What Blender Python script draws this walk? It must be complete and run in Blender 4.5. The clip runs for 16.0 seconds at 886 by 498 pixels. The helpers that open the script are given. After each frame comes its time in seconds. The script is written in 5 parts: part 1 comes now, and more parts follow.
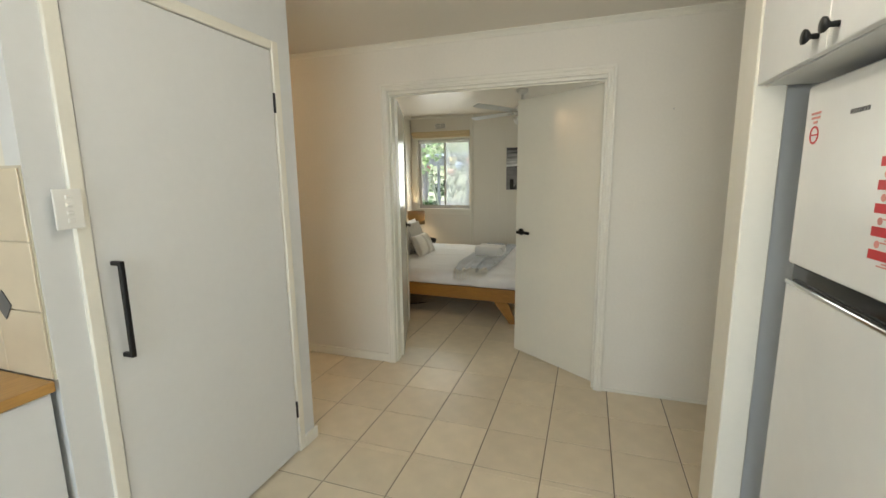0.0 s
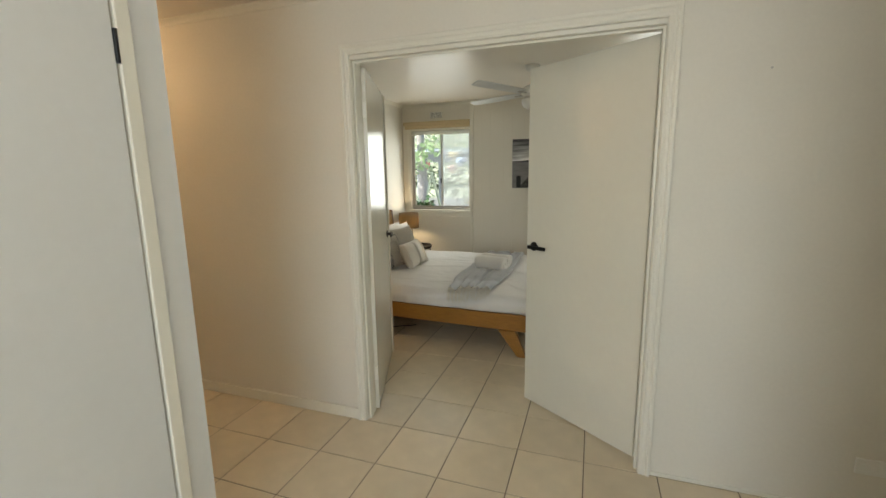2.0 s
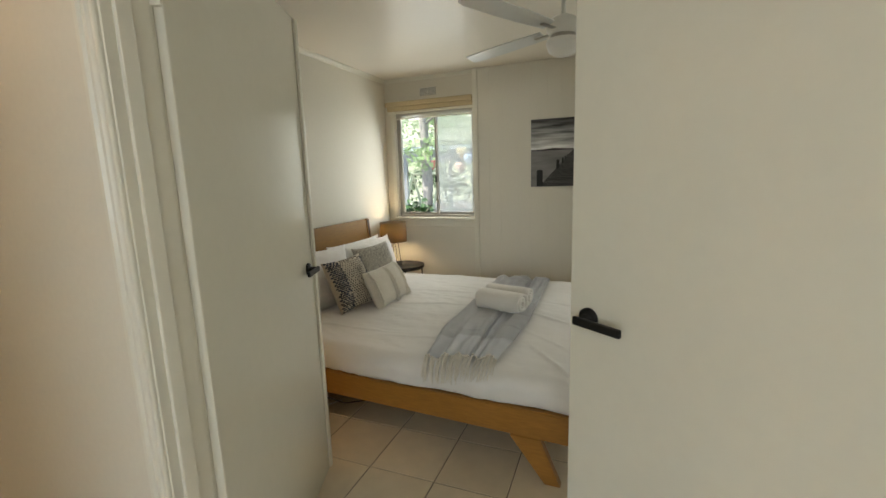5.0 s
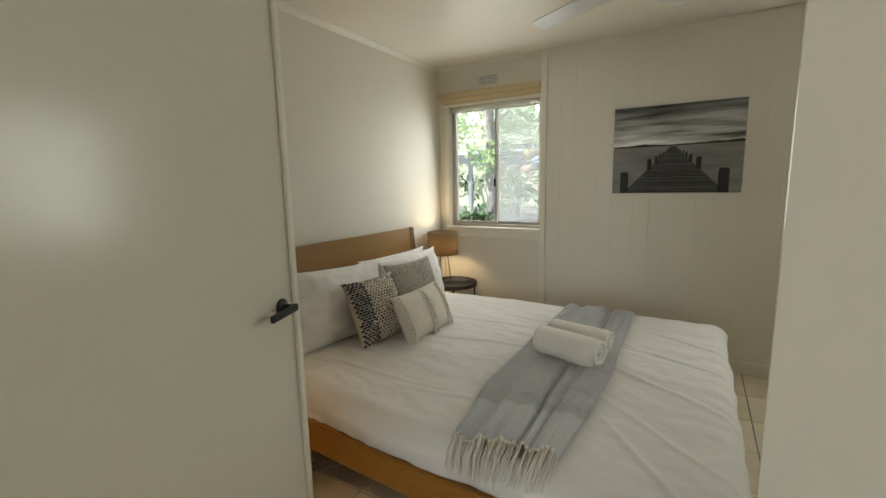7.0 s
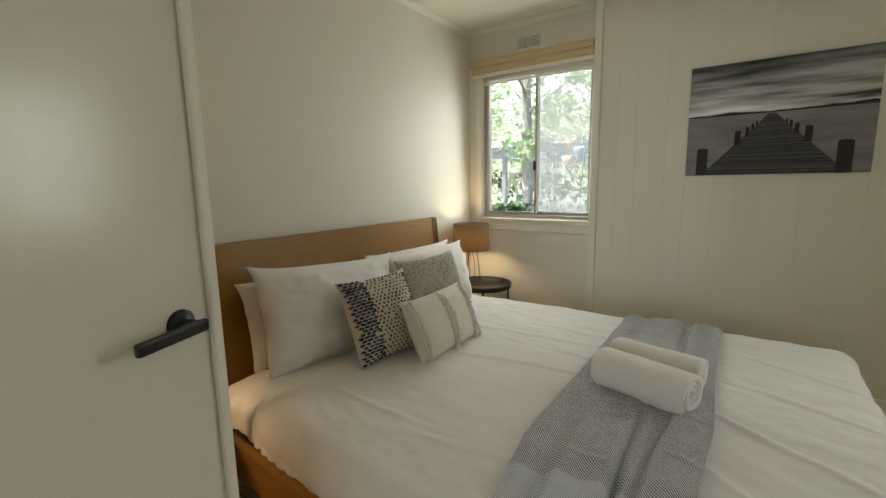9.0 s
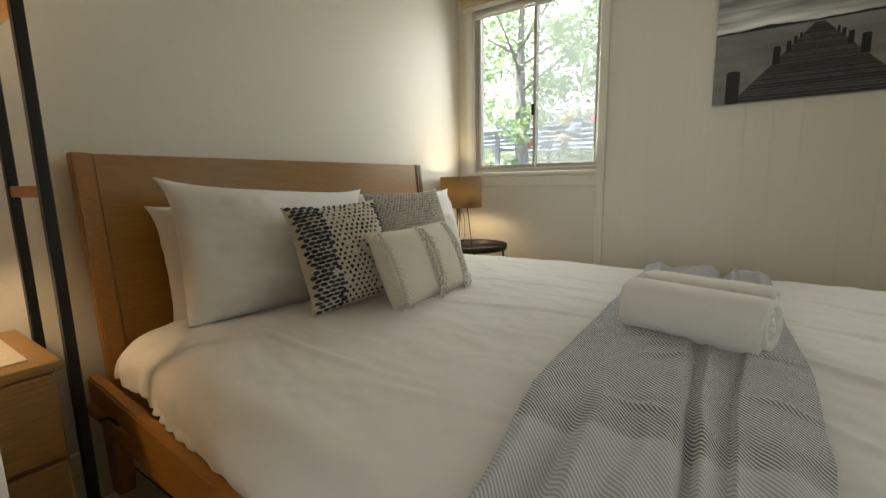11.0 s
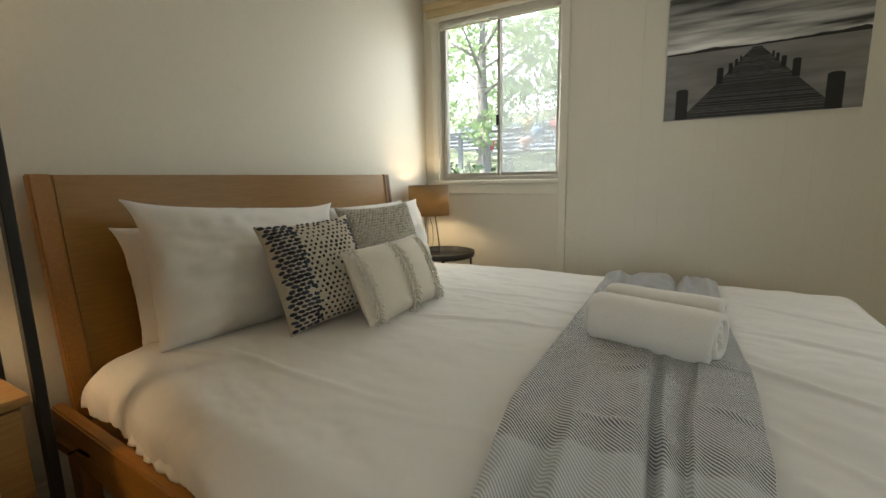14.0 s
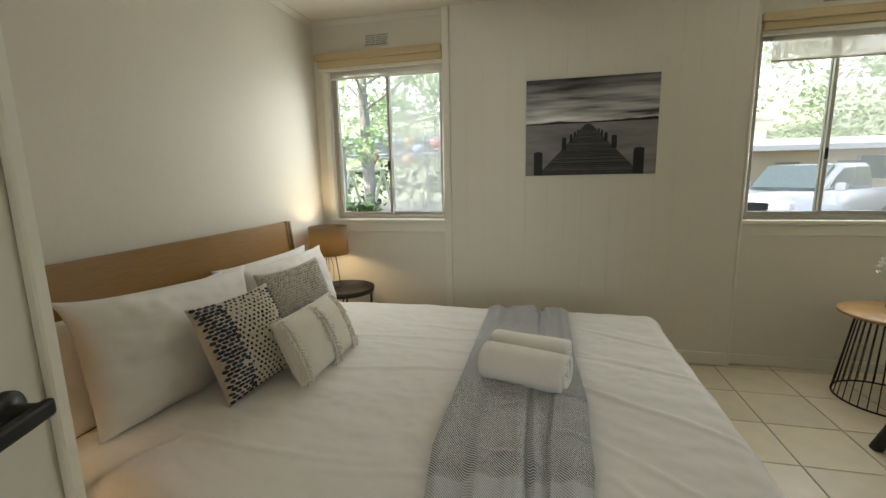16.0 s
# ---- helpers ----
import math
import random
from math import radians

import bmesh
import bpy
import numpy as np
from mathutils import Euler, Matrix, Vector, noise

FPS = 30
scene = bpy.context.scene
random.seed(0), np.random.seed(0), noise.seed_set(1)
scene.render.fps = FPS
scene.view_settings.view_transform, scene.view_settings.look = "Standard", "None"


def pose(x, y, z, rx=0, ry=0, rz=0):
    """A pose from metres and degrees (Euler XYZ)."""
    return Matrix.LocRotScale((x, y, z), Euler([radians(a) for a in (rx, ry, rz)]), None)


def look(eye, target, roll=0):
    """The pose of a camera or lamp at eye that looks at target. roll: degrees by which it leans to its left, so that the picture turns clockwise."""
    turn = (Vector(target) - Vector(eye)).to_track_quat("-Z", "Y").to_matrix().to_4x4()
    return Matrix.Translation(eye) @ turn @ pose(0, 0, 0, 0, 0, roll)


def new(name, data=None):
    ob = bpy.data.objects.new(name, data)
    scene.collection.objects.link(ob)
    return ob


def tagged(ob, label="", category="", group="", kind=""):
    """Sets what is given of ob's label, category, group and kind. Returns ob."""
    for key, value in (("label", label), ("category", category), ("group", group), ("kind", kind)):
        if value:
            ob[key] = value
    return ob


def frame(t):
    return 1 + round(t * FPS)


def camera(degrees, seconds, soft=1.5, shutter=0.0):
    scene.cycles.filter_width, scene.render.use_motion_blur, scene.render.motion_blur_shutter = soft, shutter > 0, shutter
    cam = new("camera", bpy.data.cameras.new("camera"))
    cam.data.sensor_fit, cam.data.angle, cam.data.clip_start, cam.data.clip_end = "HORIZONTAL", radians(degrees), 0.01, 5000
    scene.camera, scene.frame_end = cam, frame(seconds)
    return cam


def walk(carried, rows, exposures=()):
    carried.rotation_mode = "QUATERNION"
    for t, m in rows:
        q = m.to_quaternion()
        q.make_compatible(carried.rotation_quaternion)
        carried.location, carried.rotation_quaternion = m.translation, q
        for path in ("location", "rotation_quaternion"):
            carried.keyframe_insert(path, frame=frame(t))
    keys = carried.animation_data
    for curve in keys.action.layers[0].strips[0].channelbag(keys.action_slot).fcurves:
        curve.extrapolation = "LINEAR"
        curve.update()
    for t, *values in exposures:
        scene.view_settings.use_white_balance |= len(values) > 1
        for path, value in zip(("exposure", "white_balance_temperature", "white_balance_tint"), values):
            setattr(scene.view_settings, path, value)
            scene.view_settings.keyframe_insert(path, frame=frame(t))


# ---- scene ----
EXPOSURE = 1.0
cam = camera(91.9, 16.0)
PATH = [
    (0, (1.464, -2.954, 1.466), (0.831, -1.086, 1.134), -0.7),
    (0.5, (1.414, -2.783, 1.474), (0.778, -0.917, 1.139), -0.9),
    (1, (1.381, -2.57, 1.467), (0.74, -0.706, 1.128), -0.9),
    (1.5, (1.348, -2.351, 1.47), (0.705, -0.489, 1.125), -0.9),
    (2, (1.286, -2.093, 1.462), (0.635, -0.234, 1.116), -0.9),
    (2.5, (1.241, -1.852, 1.436), (0.585, 0.006, 1.095), -0.9),
    (3, (1.241, -1.574, 1.443), (0.58, 0.283, 1.099), -1.0),
    (3.5, (1.215, -1.332, 1.441), (0.549, 0.522, 1.098), -0.9),
    (4, (1.145, -1.062, 1.421), (0.462, 0.786, 1.08), -1.4),
    (6.5, (0.871, -0.108, 1.374), (-0.031, 1.65, 1.065), -1.2),
    (7, (0.847, 0.04, 1.369), (-0.162, 1.74, 1.065), -1.2),
    (7.5, (0.83, 0.148, 1.357), (-0.267, 1.793, 1.058), -1.2),
    (8, (0.749, 0.275, 1.336), (-0.372, 1.905, 1.038), -1.1),
    (10.5, (0.433, 0.821, 1.007), (-0.712, 2.429, 0.688), -0.9),
    (11, (0.41, 0.859, 0.907), (-0.697, 2.496, 0.596), -1.0),
    (11.5, (0.41, 0.855, 0.856), (-0.672, 2.51, 0.552), -1.2),
    (12, (0.391, 0.838, 0.886), (-0.659, 2.512, 0.578), -1.1),
    (12.5, (0.379, 0.822, 0.918), (-0.646, 2.511, 0.605), -1.1),
    (13, (0.393, 0.821, 0.911), (-0.625, 2.515, 0.6), -1.3),
    (13.5, (0.392, 0.824, 0.914), (-0.613, 2.523, 0.599), -1.2),
    (14, (0.399, 0.813, 0.973), (-0.562, 2.537, 0.653), -1.1),
    (14.5, (0.43, 0.755, 1.059), (-0.421, 2.536, 0.739), -1.1),
    (15, (0.447, 0.658, 1.156), (-0.252, 2.504, 0.831), -1.1),
    (15.5, (0.436, 0.579, 1.226), (-0.13, 2.47, 0.898), -1.1),
    (16, (0.411, 0.526, 1.278), (-0.045, 2.444, 0.942), -1.2),
]
walk(cam, [(t, look(e, a, r)) for t, e, a, r in PATH], exposures=[(0, EXPOSURE)])

# ---- light ----
world = bpy.data.worlds.new("sky")
scene.world = world
world.use_nodes = True
_n = world.node_tree.nodes
_sky = _n.new("ShaderNodeTexSky")
_sky.sky_type = 'NISHITA'
_sky.sun_disc = False
_sky.sun_elevation = radians(58)
_sky.sun_rotation = radians(228)
world.node_tree.links.new(_sky.outputs[0], _n["Background"].inputs[0])
_n["Background"].inputs[1].default_value = 0.15


def lamp_light(kind, name, m, energy, color, size=0.1, size_y=0.1):
    d = bpy.data.lights.new(name, kind)
    d.energy, d.color = energy, color
    if kind == 'AREA':
        d.shape, d.size, d.size_y = 'RECTANGLE', size, size_y
    elif kind == 'POINT':
        d.shadow_soft_size = size
    elif kind == 'SUN':
        d.angle = size
    ob = new(name, d)
    ob.matrix_world = m
    return ob


lamp_light('SUN', "sun", look((0, 0, 20), (4.5, 4.0, 11.0)), 4.6, (1.0, 0.95, 0.86), radians(0.5))
# daylight standing in the openings of the windows
lamp_light('AREA', "window_light", look((-0.73, 3.575, 1.5), (-0.40, 0, 1.0)), 3.5, (0.97, 1.0, 0.92), 0.8, 1.0)
lamp_light('AREA', "window_light", look((2.05, 3.575, 1.5), (2.05, 0, 1.3)), 6.7, (0.97, 1.0, 0.92), 0.8, 1.0)
lamp_light('AREA', "window_light", look((1.3, -5.05, 1.5), (1.3, 0, 1.3)), 25.5, (0.88, 0.96, 1.0), 1.9, 1.2)
# lamps
lamp_light('POINT', "bulb_light", pose(-1.11, 3.335, 0.81), 2.7, (1.0, 0.74, 0.43), 0.05)
lamp_light('POINT', "bulb_light", pose(-1.08, 0.86, 0.85), 4.8, (1.0, 0.66, 0.34), 0.05)
lamp_light('POINT', "hall_bulb_light", pose(-1.85, -0.55, 2.24), 5, (1.0, 0.64, 0.33), 0.06)
# added fill above the kitchen floor, no known lamp there
lamp_light('POINT', "kitchen_fill_light", pose(1.3, -1.95, 2.24), 6.2, (1.0, 0.94, 0.83), 0.08)


# ---- materials ----
def mat(name, base, rough=0.6, metal=0.0, grain=0.0, scale=30.0, bump=0.0, bump_scale=200.0, blotch=0.0, stretch=(1, 1, 1),
        per_object=0.0, per_island=0.0, trans=0.0, spec=0.5, sheen=0.0):
    m = bpy.data.materials.new(name)
    m.use_nodes = True
    nt = m.node_tree
    b = nt.nodes["Principled BSDF"]
    b.inputs["Base Color"].default_value = (*base, 1)
    b.inputs["Roughness"].default_value = rough
    b.inputs["Metallic"].default_value = metal
    b.inputs["Specular IOR Level"].default_value = spec
    b.inputs["Transmission Weight"].default_value = trans
    b.inputs["Sheen Weight"].default_value = sheen
    co = nt.nodes.new("ShaderNodeTexCoord")
    mp = nt.nodes.new("ShaderNodeMapping")
    mp.inputs["Scale"].default_value = stretch
    nt.links.new(co.outputs["Object"], mp.inputs[0])
    col = None

    def vary(fac_socket, amount, colour):
        mixn = nt.nodes.new("ShaderNodeMix")
        mixn.data_type = 'RGBA'
        mixn.blend_type = 'MULTIPLY'
        mixn.inputs[0].default_value = 1.0
        ramp = nt.nodes.new("ShaderNodeMapRange")
        ramp.inputs["From Min"].default_value = 0.3
        ramp.inputs["From Max"].default_value = 0.7
        ramp.inputs["To Min"].default_value = 1.0 - amount
        ramp.inputs["To Max"].default_value = 1.0
        nt.links.new(fac_socket, ramp.inputs[0])
        cc = nt.nodes.new("ShaderNodeCombineColor")
        for k in range(3):
            nt.links.new(ramp.outputs[0], cc.inputs[k])
        if colour is None:
            mixn.inputs[6].default_value = (*base, 1)
        else:
            nt.links.new(colour, mixn.inputs[6])
        nt.links.new(cc.outputs[0], mixn.inputs[7])
        return mixn.outputs[2]

    if grain:
        t = nt.nodes.new("ShaderNodeTexNoise")
        t.inputs["Scale"].default_value, t.inputs["Detail"].default_value = scale, 5
        nt.links.new(mp.outputs[0], t.inputs["Vector"])
        col = vary(t.outputs[0], grain, col)
    if blotch:
        t = nt.nodes.new("ShaderNodeTexNoise")
        t.inputs["Scale"].default_value, t.inputs["Detail"].default_value = 1.7, 3
        nt.links.new(co.outputs["Object"], t.inputs["Vector"])
        col = vary(t.outputs[0], blotch, col)
        rr = nt.nodes.new("ShaderNodeMapRange")
        rr.inputs["To Min"].default_value, rr.inputs["To Max"].default_value = rough * 0.85, min(1, rough * 1.15)
        nt.links.new(t.outputs[0], rr.inputs[0])
        nt.links.new(rr.outputs[0], b.inputs["Roughness"])
    if per_object:
        oi = nt.nodes.new("ShaderNodeObjectInfo")
        col = vary(oi.outputs["Random"], per_object, col)
    if per_island:
        gi = nt.nodes.new("ShaderNodeNewGeometry")
        col = vary(gi.outputs["Random Per Island"], per_island, col)
    if col is not None:
        nt.links.new(col, b.inputs["Base Color"])
    if bump:
        t = nt.nodes.new("ShaderNodeTexNoise")
        t.inputs["Scale"].default_value, t.inputs["Detail"].default_value = bump_scale, 4
        nt.links.new(mp.outputs[0], t.inputs["Vector"])
        bn = nt.nodes.new("ShaderNodeBump")
        bn.inputs["Strength"].default_value = bump
        bn.inputs["Distance"].default_value = 0.002
        nt.links.new(t.outputs[0], bn.inputs["Height"])
        nt.links.new(bn.outputs[0], b.inputs["Normal"])
    return m


def emit_mat(name, base, strength):
    m = mat(name, base)
    b = m.node_tree.nodes["Principled BSDF"]
    b.inputs["Emission Color"].default_value = (*base, 1)
    b.inputs["Emission Strength"].default_value = strength
    return m


def veil_mat(name, base, keep, gloss=0.0):
    """A thin sheet that lets a share of the light straight through."""
    m = bpy.data.materials.new(name)
    m.use_nodes = True
    nt = m.node_tree
    nt.nodes.remove(nt.nodes["Principled BSDF"])
    out = nt.nodes["Material Output"]
    tr = nt.nodes.new("ShaderNodeBsdfTransparent")
    di = nt.nodes.new("ShaderNodeBsdfDiffuse" if not gloss else "ShaderNodeBsdfGlossy")
    di.inputs["Color"].default_value = (*base, 1)
    if gloss:
        di.inputs["Roughness"].default_value = 0.02
    mx = nt.nodes.new("ShaderNodeMixShader")
    mx.inputs[0].default_value = 1 - keep
    nt.links.new(tr.outputs[0], mx.inputs[1])
    nt.links.new(di.outputs[0], mx.inputs[2])
    last = mx.outputs[0]
    if not gloss:
        tl = nt.nodes.new("ShaderNodeBsdfTranslucent")
        tl.inputs["Color"].default_value = (*base, 1)
        ad = nt.nodes.new("ShaderNodeMixShader")
        ad.inputs[0].default_value = 0.5
        nt.links.new(di.outputs[0], ad.inputs[1])
        nt.links.new(tl.outputs[0], ad.inputs[2])
        nt.links.new(ad.outputs[0], mx.inputs[2])
    nt.links.new(last, out.inputs[0])
    return m


WALL = mat("wall_paint", (0.77, 0.735, 0.645), 0.55, grain=0.03, scale=60, bump=0.15, bump_scale=260, blotch=0.03)
CEIL = mat("ceiling_paint", (0.80, 0.755, 0.67), 0.38, grain=0.02, scale=40, bump=0.1, bump_scale=150, blotch=0.03)
TRIM = mat("trim_gloss_paint", (0.80, 0.775, 0.68), 0.32, grain=0.02, scale=40, bump=0.04, bump_scale=90, blotch=0.03)
DOORP = mat("door_paint", (0.76, 0.74, 0.645), 0.2, grain=0.02, scale=30, bump=0.12, bump_scale=120, blotch=0.03)
PANTRY = mat("pantry_paint", (0.70, 0.71, 0.70), 0.4, grain=0.02, scale=30, bump=0.12, bump_scale=120, blotch=0.03)
TILE = mat("floor_tile_glaze", (0.80, 0.695, 0.52), 0.33, grain=0.10, scale=9, bump=0.06, bump_scale=120, blotch=0.08, per_object=0.08)
PALEGROUT = mat("pale_wall_grout", (0.60, 0.54, 0.42), 0.9, grain=0.1, scale=40)
GROUT = mat("tile_grout", (0.17, 0.135, 0.095), 0.9, grain=0.25, scale=40, bump=0.3, bump_scale=300)
BLACK = mat("matte_black_metal", (0.012, 0.012, 0.012), 0.42, 0.3, grain=0.2, scale=60, bump=0.05)
OAK = mat("honey_oak", (0.38, 0.172, 0.027), 0.42, grain=0.22, scale=14, stretch=(1, 9, 9), bump=0.1, bump_scale=60, blotch=0.12)
OAKY = mat("honey_oak_crossgrain", (0.32, 0.156, 0.017), 0.40, grain=0.2, scale=14, stretch=(9, 0.8, 9), bump=0.1, bump_scale=60, blotch=0.12)
PALEOAK = mat("pale_oak", (0.50, 0.30, 0.12), 0.45, grain=0.3, scale=16, stretch=(9, 1, 9), bump=0.1, bump_scale=60, blotch=0.1)
LINEN = mat("white_cotton", (0.80, 0.78, 0.75), 0.85, grain=0.04, scale=300, bump=0.25, bump_scale=700, blotch=0.03, sheen=0.2)
TOWEL = mat("white_terry", (0.85, 0.82, 0.76), 0.95, grain=0.12, scale=400, bump=1.0, bump_scale=420, sheen=0.4)
CREAM = mat("cream_wool", (0.82, 0.77, 0.67), 0.95, grain=0.15, scale=250, bump=0.9, bump_scale=330, sheen=0.3)
ALU = mat("window_aluminium", (0.50, 0.47, 0.42), 0.38, 0.8, grain=0.1, scale=80, bump=0.05)
STEEL = mat("satin_steel", (0.55, 0.53, 0.5), 0.3, 1.0, grain=0.1, scale=90)
PLASTIC = mat("white_plastic", (0.80, 0.79, 0.74), 0.35, grain=0.02, scale=40)
FRIDGE = mat("fridge_enamel", (0.78, 0.79, 0.78), 0.22, grain=0.02, scale=20, bump=0.05, bump_scale=90)
GLOSSBLACK = mat("gloss_black_plastic", (0.008, 0.008, 0.009), 0.12, grain=0.1, scale=50)
CHROME = mat("chrome_strip", (0.72, 0.72, 0.72), 0.12, 1.0, grain=0.05, scale=50)
RED = mat("red_print", (0.55, 0.02, 0.03), 0.4, grain=0.05, scale=60)
INK = mat("grey_print", (0.13, 0.13, 0.13), 0.5, grain=0.05, scale=60)
PALEINK = mat("pale_red_print", (0.62, 0.25, 0.22), 0.5, grain=0.05, scale=60)
BLIND = mat("cream_blind_fabric", (0.62, 0.50, 0.30), 0.75, grain=0.08, scale=120, stretch=(1, 8, 8), bump=0.2, bump_scale=300)
SHEER = veil_mat("sheer_blind", (0.85, 0.80, 0.70), 0.45)
GLASS = veil_mat("window_glass", (0.9, 0.95, 0.92), 0.965, gloss=1.0)
SCREEN = veil_mat("fly_screen_mesh", (0.95, 0.97, 0.96), 0.68)
SCREEN_THIN = veil_mat("fine_fly_screen_mesh", (0.95, 0.97, 0.96), 0.86)
SPLASH = mat("cream_wall_tile", (0.66, 0.57, 0.42), 0.28, grain=0.06, scale=14, bump=0.06, bump_scale=40, per_object=0.06)
BENCH = mat("bench_oak_laminate", (0.52, 0.29, 0.085), 0.3, grain=0.25, scale=16, stretch=(8, 1, 8), blotch=0.08)
FROST = mat("frosted_glass", (0.85, 0.84, 0.80), 0.3, grain=0.02, scale=30)
BLADE = mat("fan_blade_white", (0.70, 0.72, 0.72), 0.35, grain=0.03, scale=30)


# ---- mesh helpers ----
def finish(bm, name, material, smooth=False):
    me = bpy.data.meshes.new(name)
    bmesh.ops.recalc_face_normals(bm, faces=bm.faces[:])
    bm.to_mesh(me)
    bm.free()
    me.materials.append(material)
    if smooth:
        for p in me.polygons:
            p.use_smooth = True
    return me


def part(name, bm, material, parent, label="", smooth=False):
    ob = new(name, finish(bm, name, material, smooth))
    ob.parent = parent
    return tagged(ob, label)


def thing(name, label, category, m=None, group="", kind=""):
    ob = new(name)
    ob.empty_display_size = 0.05
    if m is not None:
        ob.matrix_basis = m
    return tagged(ob, label, category, group, kind)


def solid(name, bm, material, label, category, group="", kind="", smooth=False, m=None):
    ob = new(name, finish(bm, name, material, smooth))
    if m is not None:
        ob.matrix_basis = m
    return tagged(ob, label, category, group, kind)


def box(x0, x1, y0, y1, z0, z1, bevel=0.0, bm=None, seg=1):
    bm = bm or bmesh.new()
    t = bmesh.new()
    bmesh.ops.create_cube(t, size=1)
    for v in t.verts:
        v.co = Vector((x0 + (v.co.x + 0.5) * (x1 - x0), y0 + (v.co.y + 0.5) * (y1 - y0), z0 + (v.co.z + 0.5) * (z1 - z0)))
    if bevel:
        bmesh.ops.bevel(t, geom=t.edges[:], offset=bevel, segments=seg, affect='EDGES', profile=0.6)
    add(bm, t)
    return bm


def add(bm, t, m=None):
    if m is not None:
        bmesh.ops.transform(t, matrix=m, verts=t.verts[:])
    me = bpy.data.meshes.new("tmp")
    t.to_mesh(me)
    t.free()
    bm.from_mesh(me)
    bpy.data.meshes.remove(me)
    return bm


def lathe(profile, n=24, bm=None, m=None, close=False):
    """A turned body from (radius, height) pairs about z."""
    t = bmesh.new()
    rings = []
    for r, z in profile:
        if r < 1e-6:
            rings.append([t.verts.new((0, 0, z))] * n)
        else:
            rings.append([t.verts.new((r * math.cos(2 * math.pi * k / n), r * math.sin(2 * math.pi * k / n), z)) for k in range(n)])
    pairs = list(zip(rings, rings[1:])) + ([(rings[-1], rings[0])] if close else [])
    for a, b in pairs:
        for k in range(n):
            f = []
            for v in (a[k], a[(k + 1) % n], b[(k + 1) % n], b[k]):
                if v not in f:
                    f.append(v)
            if len(f) > 2:
                t.faces.new(f)
    return add(bm or bmesh.new(), t, m)


def tube(points, r, n=8, bm=None, taper=1.0):
    t = bmesh.new()
    pts = [Vector(p) for p in points]
    rings = []
    up = Vector((0, 0, 1))
    for i, p in enumerate(pts):
        d = (pts[min(i + 1, len(pts) - 1)] - pts[max(i - 1, 0)]).normalized()
        u = d.cross(up)
        if u.length < 1e-3:
            u = d.cross(Vector((1, 0, 0)))
        u.normalize()
        w = d.cross(u)
        rr = r * (1 + (taper - 1) * i / max(1, len(pts) - 1))
        rings.append([t.verts.new(p + rr * (math.cos(2 * math.pi * k / n) * u + math.sin(2 * math.pi * k / n) * w)) for k in range(n)])
    for a, b in zip(rings, rings[1:]):
        for k in range(n):
            t.faces.new((a[k], a[(k + 1) % n], b[(k + 1) % n], b[k]))
    t.faces.new(rings[0])
    t.faces.new(rings[-1])
    return add(bm or bmesh.new(), t)


def extrude_poly(pts, axis, a0, a1, bm=None, bevel=0.0):
    """A flat outline of (u, v) pairs pushed along an axis: 'x' takes (y, z), 'y' takes (x, z), 'z' takes (x, y)."""
    t = bmesh.new()

    def at(u, v, a):
        return {'x': (a, u, v), 'y': (u, a, v), 'z': (u, v, a)}[axis]
    lo = [t.verts.new(at(u, v, a0)) for u, v in pts]
    hi = [t.verts.new(at(u, v, a1)) for u, v in pts]
    t.faces.new(lo)
    t.faces.new(hi)
    for k in range(len(pts)):
        j = (k + 1) % len(pts)
        t.faces.new((lo[k], lo[j], hi[j], hi[k]))
    if bevel:
        bmesh.ops.recalc_face_normals(t, faces=t.faces[:])
        bmesh.ops.bevel(t, geom=t.edges[:], offset=bevel, segments=2, affect='EDGES')
    return add(bm or bmesh.new(), t)


def sheet(nu, nv, f, bm=None):
    t = bmesh.new()
    g = [[t.verts.new(f(i / nu, j / nv)) for j in range(nv + 1)] for i in range(nu + 1)]
    for i in range(nu):
        for j in range(nv):
            t.faces.new((g[i][j], g[i + 1][j], g[i + 1][j + 1], g[i][j + 1]))
    return add(bm or bmesh.new(), t)


def fbm(x, y, z=0.0, o=3):
    return noise.fractal(Vector((x, y, z)), 1.0, 2.0, o)


# ---- structure ----
CZ = 2.40       # ceiling
XL, XR = -1.28, 2.95   # bedroom side walls
YW = 3.60       # window wall
KX0, KX1, KY = -0.65, 2.75, -5.1   # kitchen end


def wall(name, boxes, label, material=WALL):
    bm = bmesh.new()
    for b in boxes:
        box(*b, bm=bm)
    return solid(name, bm, material, label, "wall", kind="structure")


T = 0.10
wall("wall_door", [(-2.95, 0.035, 0, T, 0, CZ), (1.565, 2.95, 0, T, 0, CZ), (0.035, 1.565, 0, T, 2.075, CZ)],
     "cream painted wall with a double doorway to the bedroom")
wall("wall_bed", [(XL - T, XL, T, YW + 0.16, 0, CZ)], "cream painted wall behind the headboard")
wall("wall_east", [(XR, XR + T, T, YW + 0.16, 0, CZ)], "cream painted bedroom side wall")
WINS = ((-1.165, -0.295), (1.63, 2.49))
WZ0, WZ1 = 0.965, 2.08
wall("wall_window", [(XL, WINS[0][0], YW, YW + 0.16, 0, CZ), (WINS[0][1], WINS[1][0], YW, YW + 0.16, 0, CZ),
                     (WINS[1][1], XR, YW, YW + 0.16, 0, CZ)]
     + [(a, b, YW, YW + 0.16, 0, WZ0) for a, b in WINS] + [(a, b, YW, YW + 0.16, WZ1, CZ) for a, b in WINS],
     "cream painted outer wall with two sliding windows")
